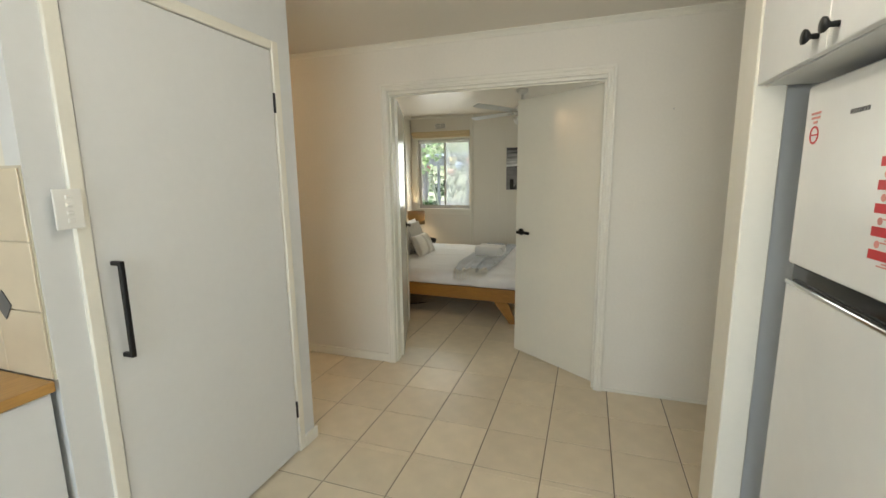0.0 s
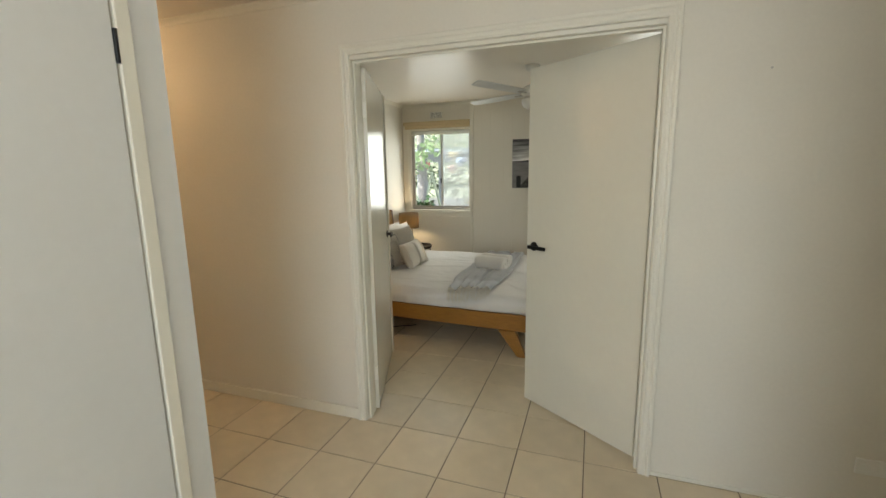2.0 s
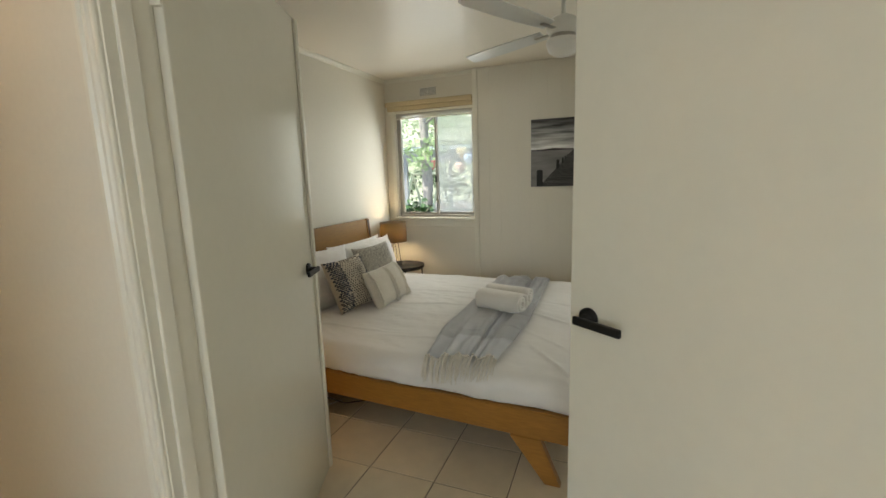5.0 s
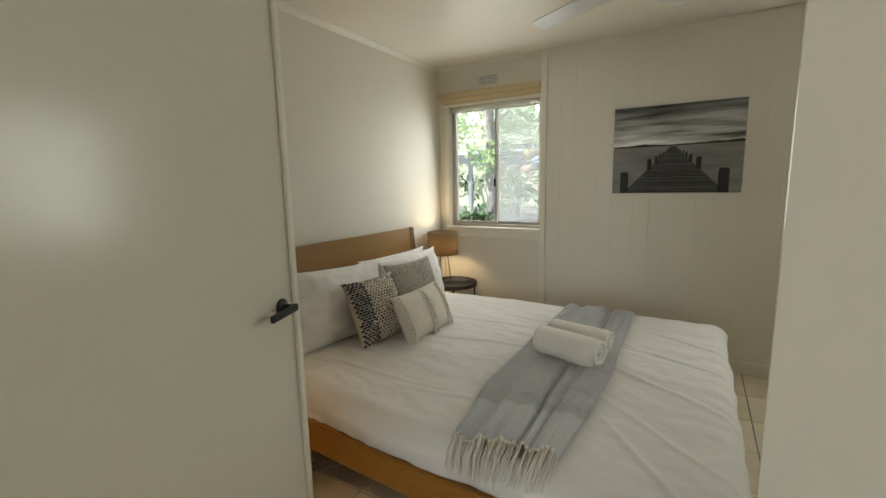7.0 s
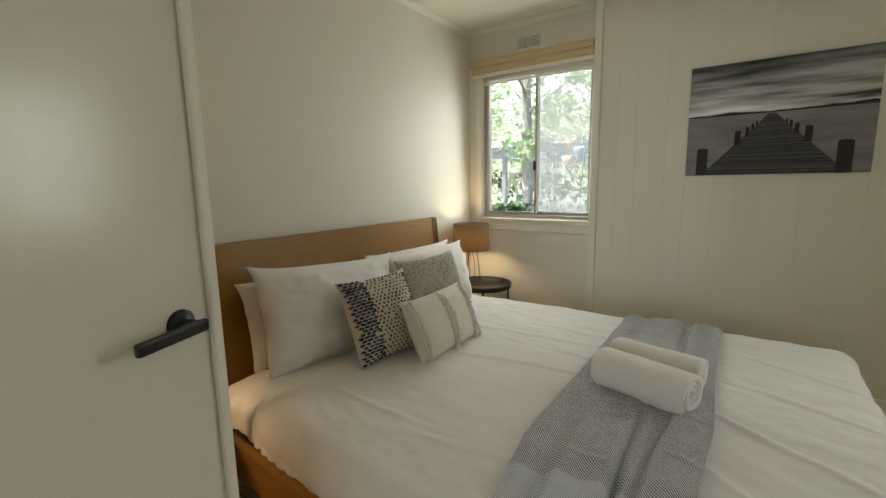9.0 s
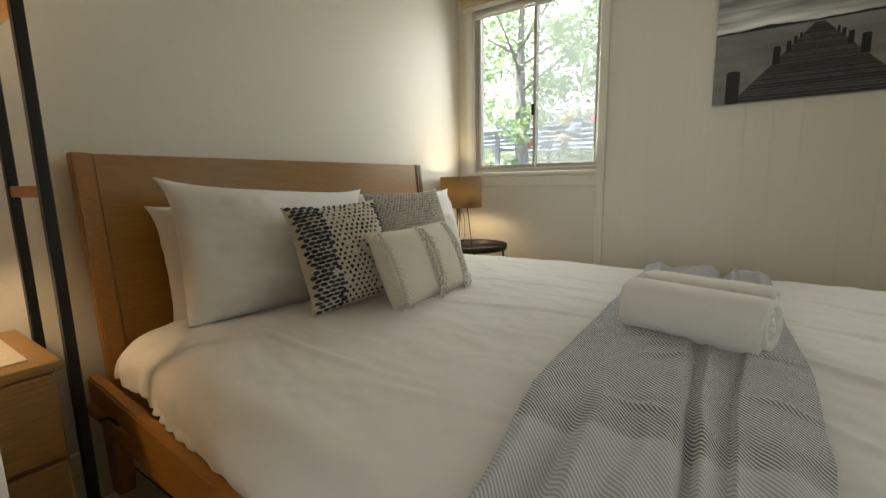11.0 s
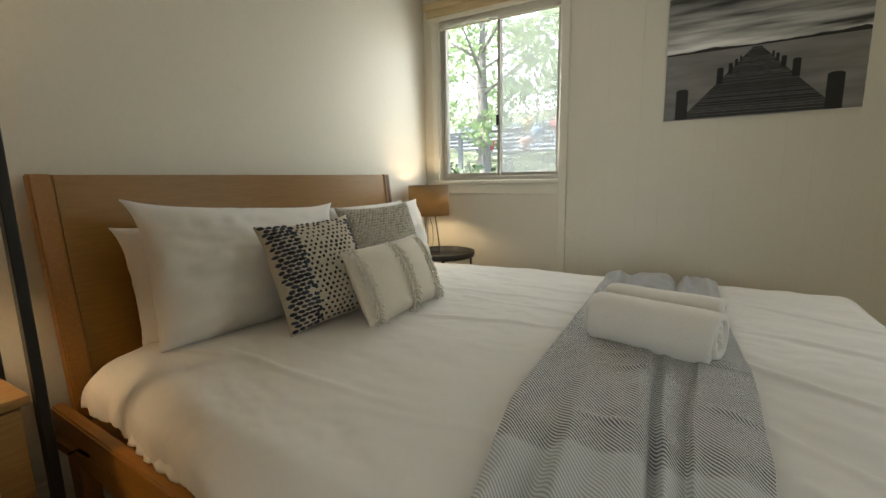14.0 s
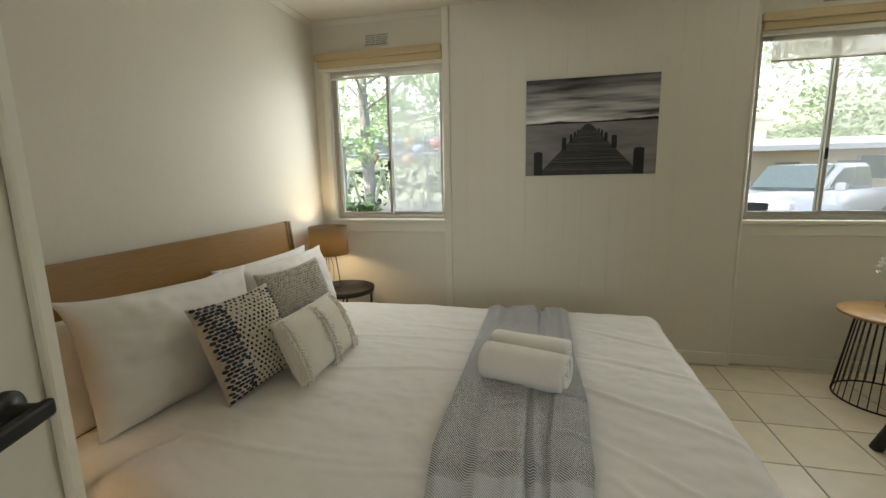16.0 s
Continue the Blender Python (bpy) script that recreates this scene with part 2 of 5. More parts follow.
# hall and kitchen
wall("wall_hall_end", [(-2.95, -2.85, -1.16, 0, 0, CZ)], "cream painted wall at the end of the hall")
wall("wall_hall_side", [(-2.95, -0.65, -1.16, -1.06, 0, CZ)], "cream painted wall along the hall")
wall("wall_kitchen_back", [(KX0 - T, KX0, KY, -1.16, 0, CZ)], "cream painted kitchen wall")
wall("wall_kitchen_right", [(KX1, KX1 + T, KY, 0, 0, CZ)], "cream painted kitchen side wall")
wall("wall_kitchen_end", [(KX0, 0.3, KY - T, KY, 0, CZ), (2.3, KX1, KY - T, KY, 0, CZ), (0.3, 2.3, KY - T, KY, 0, 0.9), (0.3, 2.3, KY - T, KY, 2.15, CZ)],
     "cream painted kitchen wall with a window")
bm = box(-3.05, 3.1, -5.25, 3.8, CZ, CZ + 0.06)
solid("ceiling", bm, CEIL, "warm white painted ceiling", "ceiling", kind="structure")


def cornice(name, segs):
    bm = bmesh.new()
    for x0, y0, x1, y1, nx, ny in segs:
        d = Vector((x1 - x0, y1 - y0, 0))
        L = d.length
        n = Vector((nx, ny, 0))
        t = bmesh.new()
        prof = [(0, 0), (0, -0.034), (0.007, -0.034), (0.012, -0.024), (0.024, -0.012), (0.034, -0.007), (0.034, 0)]
        a = [t.verts.new(Vector((x0, y0, CZ)) + n * u + Vector((0, 0, w))) for u, w in prof]
        b = [t.verts.new(Vector((x1, y1, CZ)) + n * u + Vector((0, 0, w))) for u, w in prof]
        t.faces.new(a)
        t.faces.new(b)
        for k in range(len(prof)):
            j = (k + 1) % len(prof)
            t.faces.new((a[k], a[j], b[j], b[k]))
        add(bm, t)
    return solid(name, bm, TRIM, "small cream painted ceiling moulding", "cornice", kind="structure")


cornice("trim_hall_cornice", [(-2.85, 0, 2.75, 0, 0, -1), (-0.65, -1.06, -2.85, -1.06, 0, 1)])
cornice("trim_bedroom_cornice", [(XL, T, XL, YW, 1, 0), (XL, YW, -0.285, YW, 0, -1), (XR, T, XR, YW, -1, 0), (XL, T, XR, T, 0, 1), (1.63, YW, XR, YW, 0, -1)])


def skirting(name, x0, x1, y0, y1, h=0.07):
    return solid(name, box(x0, x1, y0, y1, 0, h, 0.004), TRIM, "low cream painted skirting board", "skirting", kind="structure")


skirting("baseboard_hall_1", -2.85, -0.001, -0.016, -0.001)
skirting("baseboard_hall_2", 1.601, 2.75, -0.006, -0.001, 0.02)
skirting("baseboard_bed", XL + 0.001, XL + 0.015, T + 0.05, YW - 0.016)
skirting("baseboard_window_1", XL + 0.001, -0.29, YW - 0.015, YW - 0.001)
skirting("baseboard_window_2", 1.615, XR, YW - 0.015, YW - 0.001)
skirting("baseboard_panel", -0.235, 1.60, 3.535, 3.549, 0.09)
skirting("baseboard_hall_side", -2.85, -0.001, -1.059, -1.045)

# doorway lining and architrave
bm = bmesh.new()
box(0.035, 0.055, -0.004, T + 0.004, 0, 2.075, 0.002, bm)
box(1.545, 1.565, -0.004, T + 0.004, 0, 2.075, 0.002, bm)
box(0.055, 1.545, -0.004, T + 0.004, 2.055, 2.075, 0.002, bm)
# stops
box(0.055, 0.067, 0.02, 0.055, 0, 2.055, 0.002, bm)
box(1.533, 1.545, 0.02, 0.055, 0, 2.055, 0.002, bm)
box(0.067, 1.533, 0.02, 0.055, 2.043, 2.055, 0.002, bm)
solid("trim_door_lining", bm, TRIM, "cream gloss painted timber door lining", "door frame", kind="structure")


def architrave(name, x0, x1, z1, y, s, w=0.052):
    """Moulded surround on the wall face y that stands out towards s."""
    prof = [(0.0, 0.0005), (0.0, 0.019), (0.003, 0.022), (0.013, 0.022), (0.017, 0.019), (0.020, 0.0165), (0.024, 0.0180), (0.031, 0.0178),
            (0.035, 0.0150), (0.039, 0.0135), (0.046, 0.0145), (w - 0.002, 0.013), (w, 0.010), (w, 0.0005)]
    bm = bmesh.new()
    # foot, mitre, mitre, foot
    rings = [[bm.verts.new((x0 + a if k < 2 else x1 - a, y + s * d, 0.0 if k in (0, 3) else z1 - a)) for a, d in prof] for k in range(4)]
    for r0, r1 in zip(rings, rings[1:]):
        for q in range(len(prof)):
            j = (q + 1) % len(prof)
            bm.faces.new((r0[q], r0[j], r1[j], r1[q]))
    bm.faces.new(rings[0])
    bm.faces.new(rings[-1])
    return solid(name, bm, TRIM, "cream gloss painted moulded door architrave", "architrave", kind="structure")


architrave("trim_architrave_hall", 0.0, 1.60, 2.13, 0.0, -1)
architrave("trim_architrave_bedroom", 0.0, 1.60, 2.13, T, 1)


def lever(parent, x, y, z, s, way):
    """Rose and lever on the face y, standing out to s, the lever pointing to way along x."""
    h = part("handle", lathe([(0, 0), (0.027, 0), (0.027, 0.007), (0.022, 0.010), (0.011, 0.011), (0.011, 0.045), (0, 0.045)], 24,
                             m=pose(x, y, z, -90 * s)), BLACK, parent, "matt black lever handle on a round rose", True)
    y0, y1 = sorted((y + s * 0.036, y + s * 0.048))
    x0, x1 = sorted((x - way * 0.016, x + way * 0.118))
    part("lever", box(x0, x1, y0, y1, z - 0.011, z + 0.011, 0.005, seg=2), BLACK, h)


def door_leaf(name, hx, hy, angle, W, label, bead):
    d = thing(name, label, "door", pose(hx, hy, 0, 0, 0, angle), kind="structure")
    part("leaf", box(0.004, W, -0.0175, 0.0175, 0.012, 2.045, 0.002), DOORP, d)
    for s in (-1, 1):
        lever(d, W - (0.072 if bead else 0.060), s * 0.0175, 1.012 if bead else 1.022, s, -1)
    for z in (0.25, 1.82):
        hb = box(-0.006, 0.004, -0.0185, 0.014, z - 0.042, z + 0.042, 0.001)
        part("hinge", hb, TRIM if bead else STEEL, d)
    if bead:
        part("meeting_bead", box(W - 0.012, W + 0.012, -0.031, -0.0178, 0.02, 2.04, 0.003), TRIM, d)
    part("latch_plate", box(W, W + 0.0015, -0.011, 0.011, 0.98, 1.05), STEEL, d)
    return d


door_leaf("door_1", 1.546, 0.106, 144.8, 0.760, "cream painted flush door standing half open into the bedroom", False)
door_leaf("door_2", 0.056, 0.112, 110.5, 0.862, "cream painted flush door standing wide open with a meeting bead", True)

# door leaf folded back against the hall wall
d = thing("door_3", "cream painted door folded back along the hall wall", "door", kind="structure")
part("leaf", box(-2.80, -1.99, -0.085, -0.05, 0.02, 2.05, 0.002), DOORP, d)
part("draught_strip", box(-2.80, -1.99, -0.092, -0.0855, 0.004, 0.045, 0.002), BLACK, d, "black rubber draught strip")
part("knob", lathe([(0, 0), (0.03, 0), (0.03, 0.006), (0.012, 0.01), (0.012, 0.035), (0.026, 0.045), (0.028, 0.06), (0.018, 0.07), (0, 0.072)], 20,
                   m=pose(-2.06, -0.085, 1.0, 90)), BLACK, d, "dark bronze round knob", True)
part("latch_plate", box(-1.9895, -1.987, -0.078, -0.057, 0.965, 1.035), BLACK, d)


def rocker_switch(name, m, label, rows):
    sw = thing(name, label, "switch", m)
    h = 0.115
    part("plate", box(-0.036, 0.036, -0.008, 0, -h / 2, h / 2, 0.003, seg=2), PLASTIC, sw)
    for k in range(rows):
        z = h / 2 - 0.024 - k * (h - 0.048) / max(1, rows - 1) if rows > 1 else 0
        part("rocker", box(-0.009, 0.009, -0.013, -0.008, z - 0.006, z + 0.006, 0.002), PLASTIC, sw)
    return sw


rocker_switch("light_switch", pose(-1.66, -0.001, 1.31), "white plastic light switch on the hall wall", 1)
rocker_switch("light_switch", pose(0.052, -2.132, 1.388, 0, 0, 90), "white plastic light switch with four rockers", 4)
g = thing("power_point", "white double power point low on the wall", "socket", pose(2.43, -0.001, 0.23))
part("plate", box(-0.058, 0.058, -0.008, 0, -0.036, 0.036, 0.003), PLASTIC, g)
for dx in (-0.028, 0.028):
    part("socket_face", box(dx - 0.016, dx + 0.016, -0.010, -0.0085, -0.02, 0.014, 0.001), PLASTIC, g)
    part("rocker", box(dx - 0.006, dx + 0.006, -0.012, -0.0085, 0.018, 0.03, 0.001), PLASTIC, g)
solid("wall_screw", lathe([(0, 0), (0.004, 0), (0.004, 0.004), (0, 0.006)], 10, m=pose(1.924, 0, 1.85, 90)), STEEL, "tiny steel screw in the cream wall", "screw")

# ---- pantry ----
PX = 0.03
wall("wall_pantry_front", [(PX - 0.07, PX, -1.16, -1.06, 0, CZ), (PX - 0.07, PX, -2.21, -2.08, 0, CZ), (PX - 0.07, PX, -2.08, -1.16, 2.075, CZ)],
     "pale painted pantry wall", PANTRY)
wall("wall_pantry_hall", [(KX0, PX - 0.07, -1.16, -1.06, 0, CZ)], "pale painted pantry wall towards the hall", PANTRY)
wall("wall_pantry_side", [(KX0, PX - 0.07, -2.21, -2.14, 0, CZ)], "pale painted pantry wall above the bench", WALL)
bm = bmesh.new()
box(PX - 0.05, PX + 0.012, -1.20, -1.155, 0, 2.10, 0.004, bm)
box(PX - 0.05, PX + 0.012, -2.115, -2.07, 0, 2.10, 0.004, bm)
box(PX - 0.05, PX + 0.012, -2.07, -1.20, 2.058, 2.10, 0.004, bm)
solid("trim_pantry_frame", bm, TRIM, "white painted timber pantry door frame", "door frame", kind="structure")
d = thing("door_4", "white painted flush pantry door, closed", "door", kind="structure")
part("leaf", box(PX - 0.03, PX + 0.004, -2.066, -1.206, 0.012, 2.054, 0.002), PANTRY, d)
h = part("pull_handle", box(PX + 0.036, PX + 0.050, -2.030, -2.014, 0.895, 1.215, 0.002), BLACK, d, "long square black pull handle")
for z in (0.902, 1.208):
    part("stem", box(PX + 0.0045, PX + 0.0358, -2.029, -2.015, z - 0.007, z + 0.007, 0.001), BLACK, h)
for z in (0.25, 1.82):
    part("hinge", lathe([(0, -0.045), (0.006, -0.045), (0.006, 0.045), (0, 0.045)], 10, m=pose(PX + 0.008, -1.203, z)), BLACK, d)
skirting("baseboard_pantry", PX + 0.001, PX + 0.016, -1.154, -1.045)

# ---- kitchen corner ----
bc = thing("base_cabinet", "white kitchen base cabinet under the bench", "cabinet")
part("body", box(KX0 + 0.002, 0.0, -3.6, -2.222, 0.1, 0.868, 0.002), PANTRY, bc)
part("plinth", box(KX0 + 0.002, -0.05, -3.6, -2.222, 0, 0.099), PANTRY, bc)
for k in range(2):
    y1 = -2.228 - k * 0.46
    part("cabinet_door", box(0.001, 0.019, y1 - 0.452, y1, 0.11, 0.864, 0.002), PANTRY, bc)
solid("benchtop", box(KX0 + 0.002, 0.032, -3.62, -2.221, 0.869, 0.90, 0.003, seg=2), BENCH, "honey oak laminate kitchen benchtop", "benchtop")

# fridge bay
solid("wall_fridge_panel", box(1.96, KX1 - 0.001, -1.212, -1.165, 0, CZ, 0.002), PANTRY, "pale painted end panel beside the fridge", "panel", kind="structure")
solid("trim_fridge_post", box(1.945, 2.034, -1.299, -1.125, 0, CZ - 0.001, 0.004), TRIM, "cream painted timber post beside the fridge", "post", kind="structure")
oc = thing("overhead_cupboard", "white overhead cupboard above the fridge with black knobs", "cupboard")
part("body", box(1.972, KX1 - 0.002, -2.35, -1.301, 1.732, CZ - 0.001, 0.002), PANTRY, oc)
for k, (a, b) in enumerate(((-1.719, -1.301), (-2.14, -1.722))):
    cd = part("cupboard_door", box(1.951, 1.970, a, b, 1.735, CZ - 0.02, 0.002), PANTRY, oc)
    ky = a + 0.042 if k == 0 else b - 0.042
    part("knob", lathe([(0, 0), (0.007, 0), (0.006, 0.016), (0.016, 0.024), (0.017, 0.030), (0, 0.032)], 18, m=pose(1.951, ky, 1.776, 0, -90)), BLACK, cd, "round black knob", True)
fr = thing("fridge", "white two-door fridge with notices stuck on its freezer door", "fridge")
part("cabinet", box(2.10, 2.72, -2.04, -1.44, 0.03, 1.69, 0.008, seg=2), FRIDGE, fr)
fd = part("freezer_door", box(2.035, 2.098, -2.04, -1.44, 1.203, 1.70, 0.010, seg=3), FRIDGE, fr)
part("fridge_door", box(2.035, 2.098, -2.04, -1.44, 0.04, 1.150, 0.010, seg=3), FRIDGE, fr)
hr = part("handle_recess", box(2.047, 2.098, -2.035, -1.445, 1.151, 1.202, 0.004), GLOSSBLACK, fr, "glossy black handle recess")
part("chrome_strip", box(2.031, 2.046, -2.038, -1.444, 1.143, 1.156, 0.004, seg=2), CHROME, hr, "bright chrome strip")
part("feet", box(2.12, 2.70, -2.0, -1.44, 0, 0.03), GLOSSBLACK, fr)
# notices on the freezer door
bm = bmesh.new()
for z, w in ((1.622, 0.05), (1.610, 0.045), (1.598, 0.02)):
    box(2.0335, 2.0349, -1.503 - w / 2, -1.503 + w / 2, z - 0.003, z + 0.003, bm=bm)
part("sticker_print", bm, PALEINK, fd)
bm = lathe([(0.019, 0), (0.024, 0), (0.024, 0.0012), (0.019, 0.0012)], 28, m=pose(2.0349, -1.503, 1.565, 0, -90), close=True)
box(2.0335, 2.0349, -1.522, -1.484, 1.563, 1.567, bm=bm)
part("prohibition_sign", bm, RED, fd, "round red prohibition sign")
bm = bmesh.new()
for k in range(7):
    box(2.0335, 2.0349, -1.742 + k * 0.011, -1.735 + k * 0.011, 1.599, 1.609, bm=bm)
part("brand_badge", bm, INK, fd, "small grey maker's badge")
for k in range(5):
    z = 1.487 - k * 0.048
    part("notice_heading", box(2.0335, 2.0349, -1.99, -1.812, z - 0.010, z + 0.010), RED, fd, "red notice heading")
    part("notice_icon", lathe([(0, 0), (0.008, 0), (0.008, 0.001), (0, 0.001)], 14, m=pose(2.0349, -1.835, z + 0.022, 0, -90)), PALEINK, fd)
    bm = bmesh.new()
    for q in range(2):
        box(2.0335, 2.0349, -1.975, -1.86 + 0.015 * q, z - 0.017 - q * 0.006, z - 0.014 - q * 0.006, bm=bm)
    part("notice_lines", bm, PALEINK, fd)

# ---- bedroom panelling ----
pn = thing("wall_panel", "cream painted vertical board panelling behind the picture", "panelling", kind="structure")
x = -0.236
k = 0
while x < 1.59:
    w = (0.113, 0.113, 0.176, 0.113, 0.15)[k % 5]
    x1 = min(x + w, 1.60)
    part("board", box(x + 0.0001, x1 - 0.0001, 3.5495, YW - 0.001, 0.0, CZ - 0.001, 0.0007), WALL, pn)
    x, k = x1, k + 1
solid("trim_batten_1", box(-0.286, -0.237, 3.538, YW - 0.001, 0, CZ - 0.001, 0.003), TRIM, "cream painted vertical cover batten", "batten", kind="structure")
solid("trim_batten_2", box(1.601, 1.618, 3.545, YW - 0.001, 0, CZ - 0.001, 0.003), TRIM, "cream painted vertical cover strip", "batten", kind="structure")


def window(name, x0, x1, label):
    w = thing(name, label, "window", kind="structure")
    z0, z1 = WZ0, WZ1
    xm = (x0 + x1) / 2 + 0.005
    y0, y1 = YW + 0.03, YW + 0.10
    bm = bmesh.new()
    box(x0, x0 + 0.022, y0, y1, z0, z1, 0.002, bm)
    box(x1 - 0.022, x1, y0, y1, z0, z1, 0.002, bm)
    box(x0 + 0.022, x1 - 0.022, y0, y1, z0, z0 + 0.026, 0.002, bm)
    box(x0 + 0.022, x1 - 0.022, y0, y1, z1 - 0.022, z1, 0.002, bm)
    part("window_frame", bm, ALU, w, "weathered aluminium frame")
    for nm, a, b, ya in (("sliding_sash", x0 + 0.023, xm + 0.012, y0 + 0.006), ("fixed_sash", xm - 0.010, x1 - 0.023, y0 + 0.036)):
        bm = bmesh.new()
        box(a, a + 0.020, ya, ya + 0.024, z0 + 0.027, z1 - 0.023, 0.002, bm)
        box(b - 0.020, b, ya, ya + 0.024, z0 + 0.027, z1 - 0.023, 0.002, bm)
        box(a + 0.020, b - 0.020, ya, ya + 0.024, z0 + 0.027, z0 + 0.05, 0.002, bm)
        box(a + 0.020, b - 0.020, ya, ya + 0.024, z1 - 0.046, z1 - 0.023, 0.002, bm)
        s = part(nm, bm, ALU, w)
        p = part("pane", box(a + 0.02, b - 0.02, ya + 0.010, ya + 0.014, z0 + 0.05, z1 - 0.046), GLASS, s)
        p.visible_shadow = False
    part("latch", box(xm - 0.012, xm + 0.004, y0 - 0.010, y0 + 0.005, 1.33, 1.40, 0.003), BLACK, w, "small black sash latch")
    p = part("fly_screen", box(xm + 0.002, x1 - 0.03, y1 - 0.006, y1 - 0.004, z0 + 0.03, z1 - 0.03), SCREEN if x0 < 0 else SCREEN_THIN, w, "pale hazy fly screen")
    p.visible_shadow = False
    part("window_sill", box(x0 - 0.045, x1 + 0.008, YW - 0.024, YW + 0.03, z0 - 0.028, z0 - 0.001, 0.004), TRIM, w)
    part("apron", box(x0 - 0.04, x1 + 0.004, YW - 0.013, YW - 0.0005, 0.868, z0 - 0.029, 0.003), TRIM, w)
    part("side_trim", box(x0 - 0.045, x0 - 0.002, YW - 0.014, YW - 0.0005, z0, z1 + 0.01, 0.003), TRIM, w)
    bm = bmesh.new()
    for a, b in ((x0 + 0.0, x0 + 0.004), (x1 - 0.004, x1)):
        box(a, b, YW, y0, z0, z1, bm=bm)
    part("reveal", bm, TRIM, w)
    return w


window("window_1", *WINS[0], "aluminium sliding window with a raised cream blind")
window("window_2", *WINS[1], "aluminium sliding window facing the parked car")


def raised_blind(x0, x1, low):
    b = thing("roller_blind", "raised cream fabric blind above the window", "blind", group="window blinds")
    part("top_fold", box(x0, x1, YW - 0.07, YW - 0.003, 2.118, 2.166, 0.012, seg=3), BLIND, b)
    part("lower_fold", box(x0 + 0.015, x1, YW - 0.052, YW - 0.005, 2.074, 2.119, 0.010, seg=3), BLIND, b)
    part("valance_strip", box(x0 + 0.02, x1, YW - 0.035, YW - 0.008, 2.048, 2.073, 0.005, seg=2), TRIM, b)
    s = part("sheer_drop", box(x0 + 0.09, x1 - 0.02, YW + 0.008, YW + 0.010, low, 2.055), SHEER, b, "thin see-through fabric drop")
    part("hem_bar", box(x0 + 0.09, x1 - 0.02, YW + 0.003, YW + 0.015, low - 0.012, low, 0.003), TRIM, b)
    part("bead_chain", tube([(x1 - 0.012, YW - 0.012, 2.06), (x1 - 0.012, YW - 0.010, 1.5), (x1 - 0.010, YW - 0.012, 1.06)], 0.003, 6), PLASTIC, b, "white bead chain")
    return b


raised_blind(-1.245, -0.29, 2.005)
raised_blind(1.622, 2.56, 1.915)


def wall_vent(x0):
    v = thing("air_vent", "white plastic louvred wall vent above the window", "vent", group="wall vents")
    for q in (0.0, 0.085, 0.17):
        part("frame_bar", box(x0 + q, x0 + q + 0.006, YW - 0.0125, YW - 0.0035, 2.215, 2.285, 0.001), PLASTIC, v)
    part("backing", box(x0, x0 + 0.176, YW - 0.003, YW - 0.001, 2.213, 2.287), INK, v)
    for q in range(6):
        z = 2.219 + q * 0.0125
        part("slat", box(x0 + 0.001, x0 + 0.175, YW - 0.012, YW - 0.004, z - 0.0035, z + 0.0035, 0.001), PLASTIC, v)


wall_vent(-0.865)
wall_vent(1.94)

# ---- bed ----
bed = thing("bed", "low honey oak queen bed with a slanted headboard", "bed")
part("side_rail", extrude_poly([(-1.16, 1.262), (1.0, 1.138), (1.0, 1.172), (-1.16, 1.296)], 'z', 0.216, 0.348, bevel=0.005), OAK, bed)
part("side_rail", box(-1.16, 1.0, 3.06, 3.09, 0.216, 0.348, 0.006, seg=2), OAK, bed)
part("foot_rail", box(0.97, 1.0, 1.173, 3.059, 0.216, 0.348, 0.006, seg=2), OAKY, bed)
part("slat_base", box(-1.12, 0.969, 1.238, 3.059, 0.255, 0.28), OAKY, bed)
for y0 in (1.153, 3.045):
    part("foot_leg", extrude_poly([(0.605, 0.215), (0.745, 0.215), (0.835, 0.0), (0.765, 0.0)], 'y', y0 + 0.001, y0 + 0.043, bevel=0.003), OAK, bed)
    part("head_leg", extrude_poly([(-1.10, 0.215), (-1.02, 0.215), (-1.035, 0.0), (-1.085, 0.0)], 'y', y0 + 0.110, y0 + 0.155, bevel=0.003), OAK, bed)
hb = part("headboard", bmesh.new(), OAKY, bed)
hb.data = finish(extrude_poly([(-1.115, 0.20), (-1.145, 0.20), (-1.222, 1.008), (-1.197, 1.008)], 'y', 1.362, 2.948, bevel=0.003), "headboard", OAKY)
for y0, y1 in ((1.308, 1.361), (2.949, 3.0)):
    part("stile", extrude_poly([(-1.108, 0.20), (-1.148, 0.20), (-1.225, 1.010), (-1.191, 1.010)], 'y', y0, y1, bevel=0.004), OAK, bed)
part("edge_strip", extrude_poly([(-1.189, 1.004), (-1.194, 1.004), (-1.12, 0.22), (-1.115, 0.22)], 'y', 2.962, 2.985), BLACK, bed)


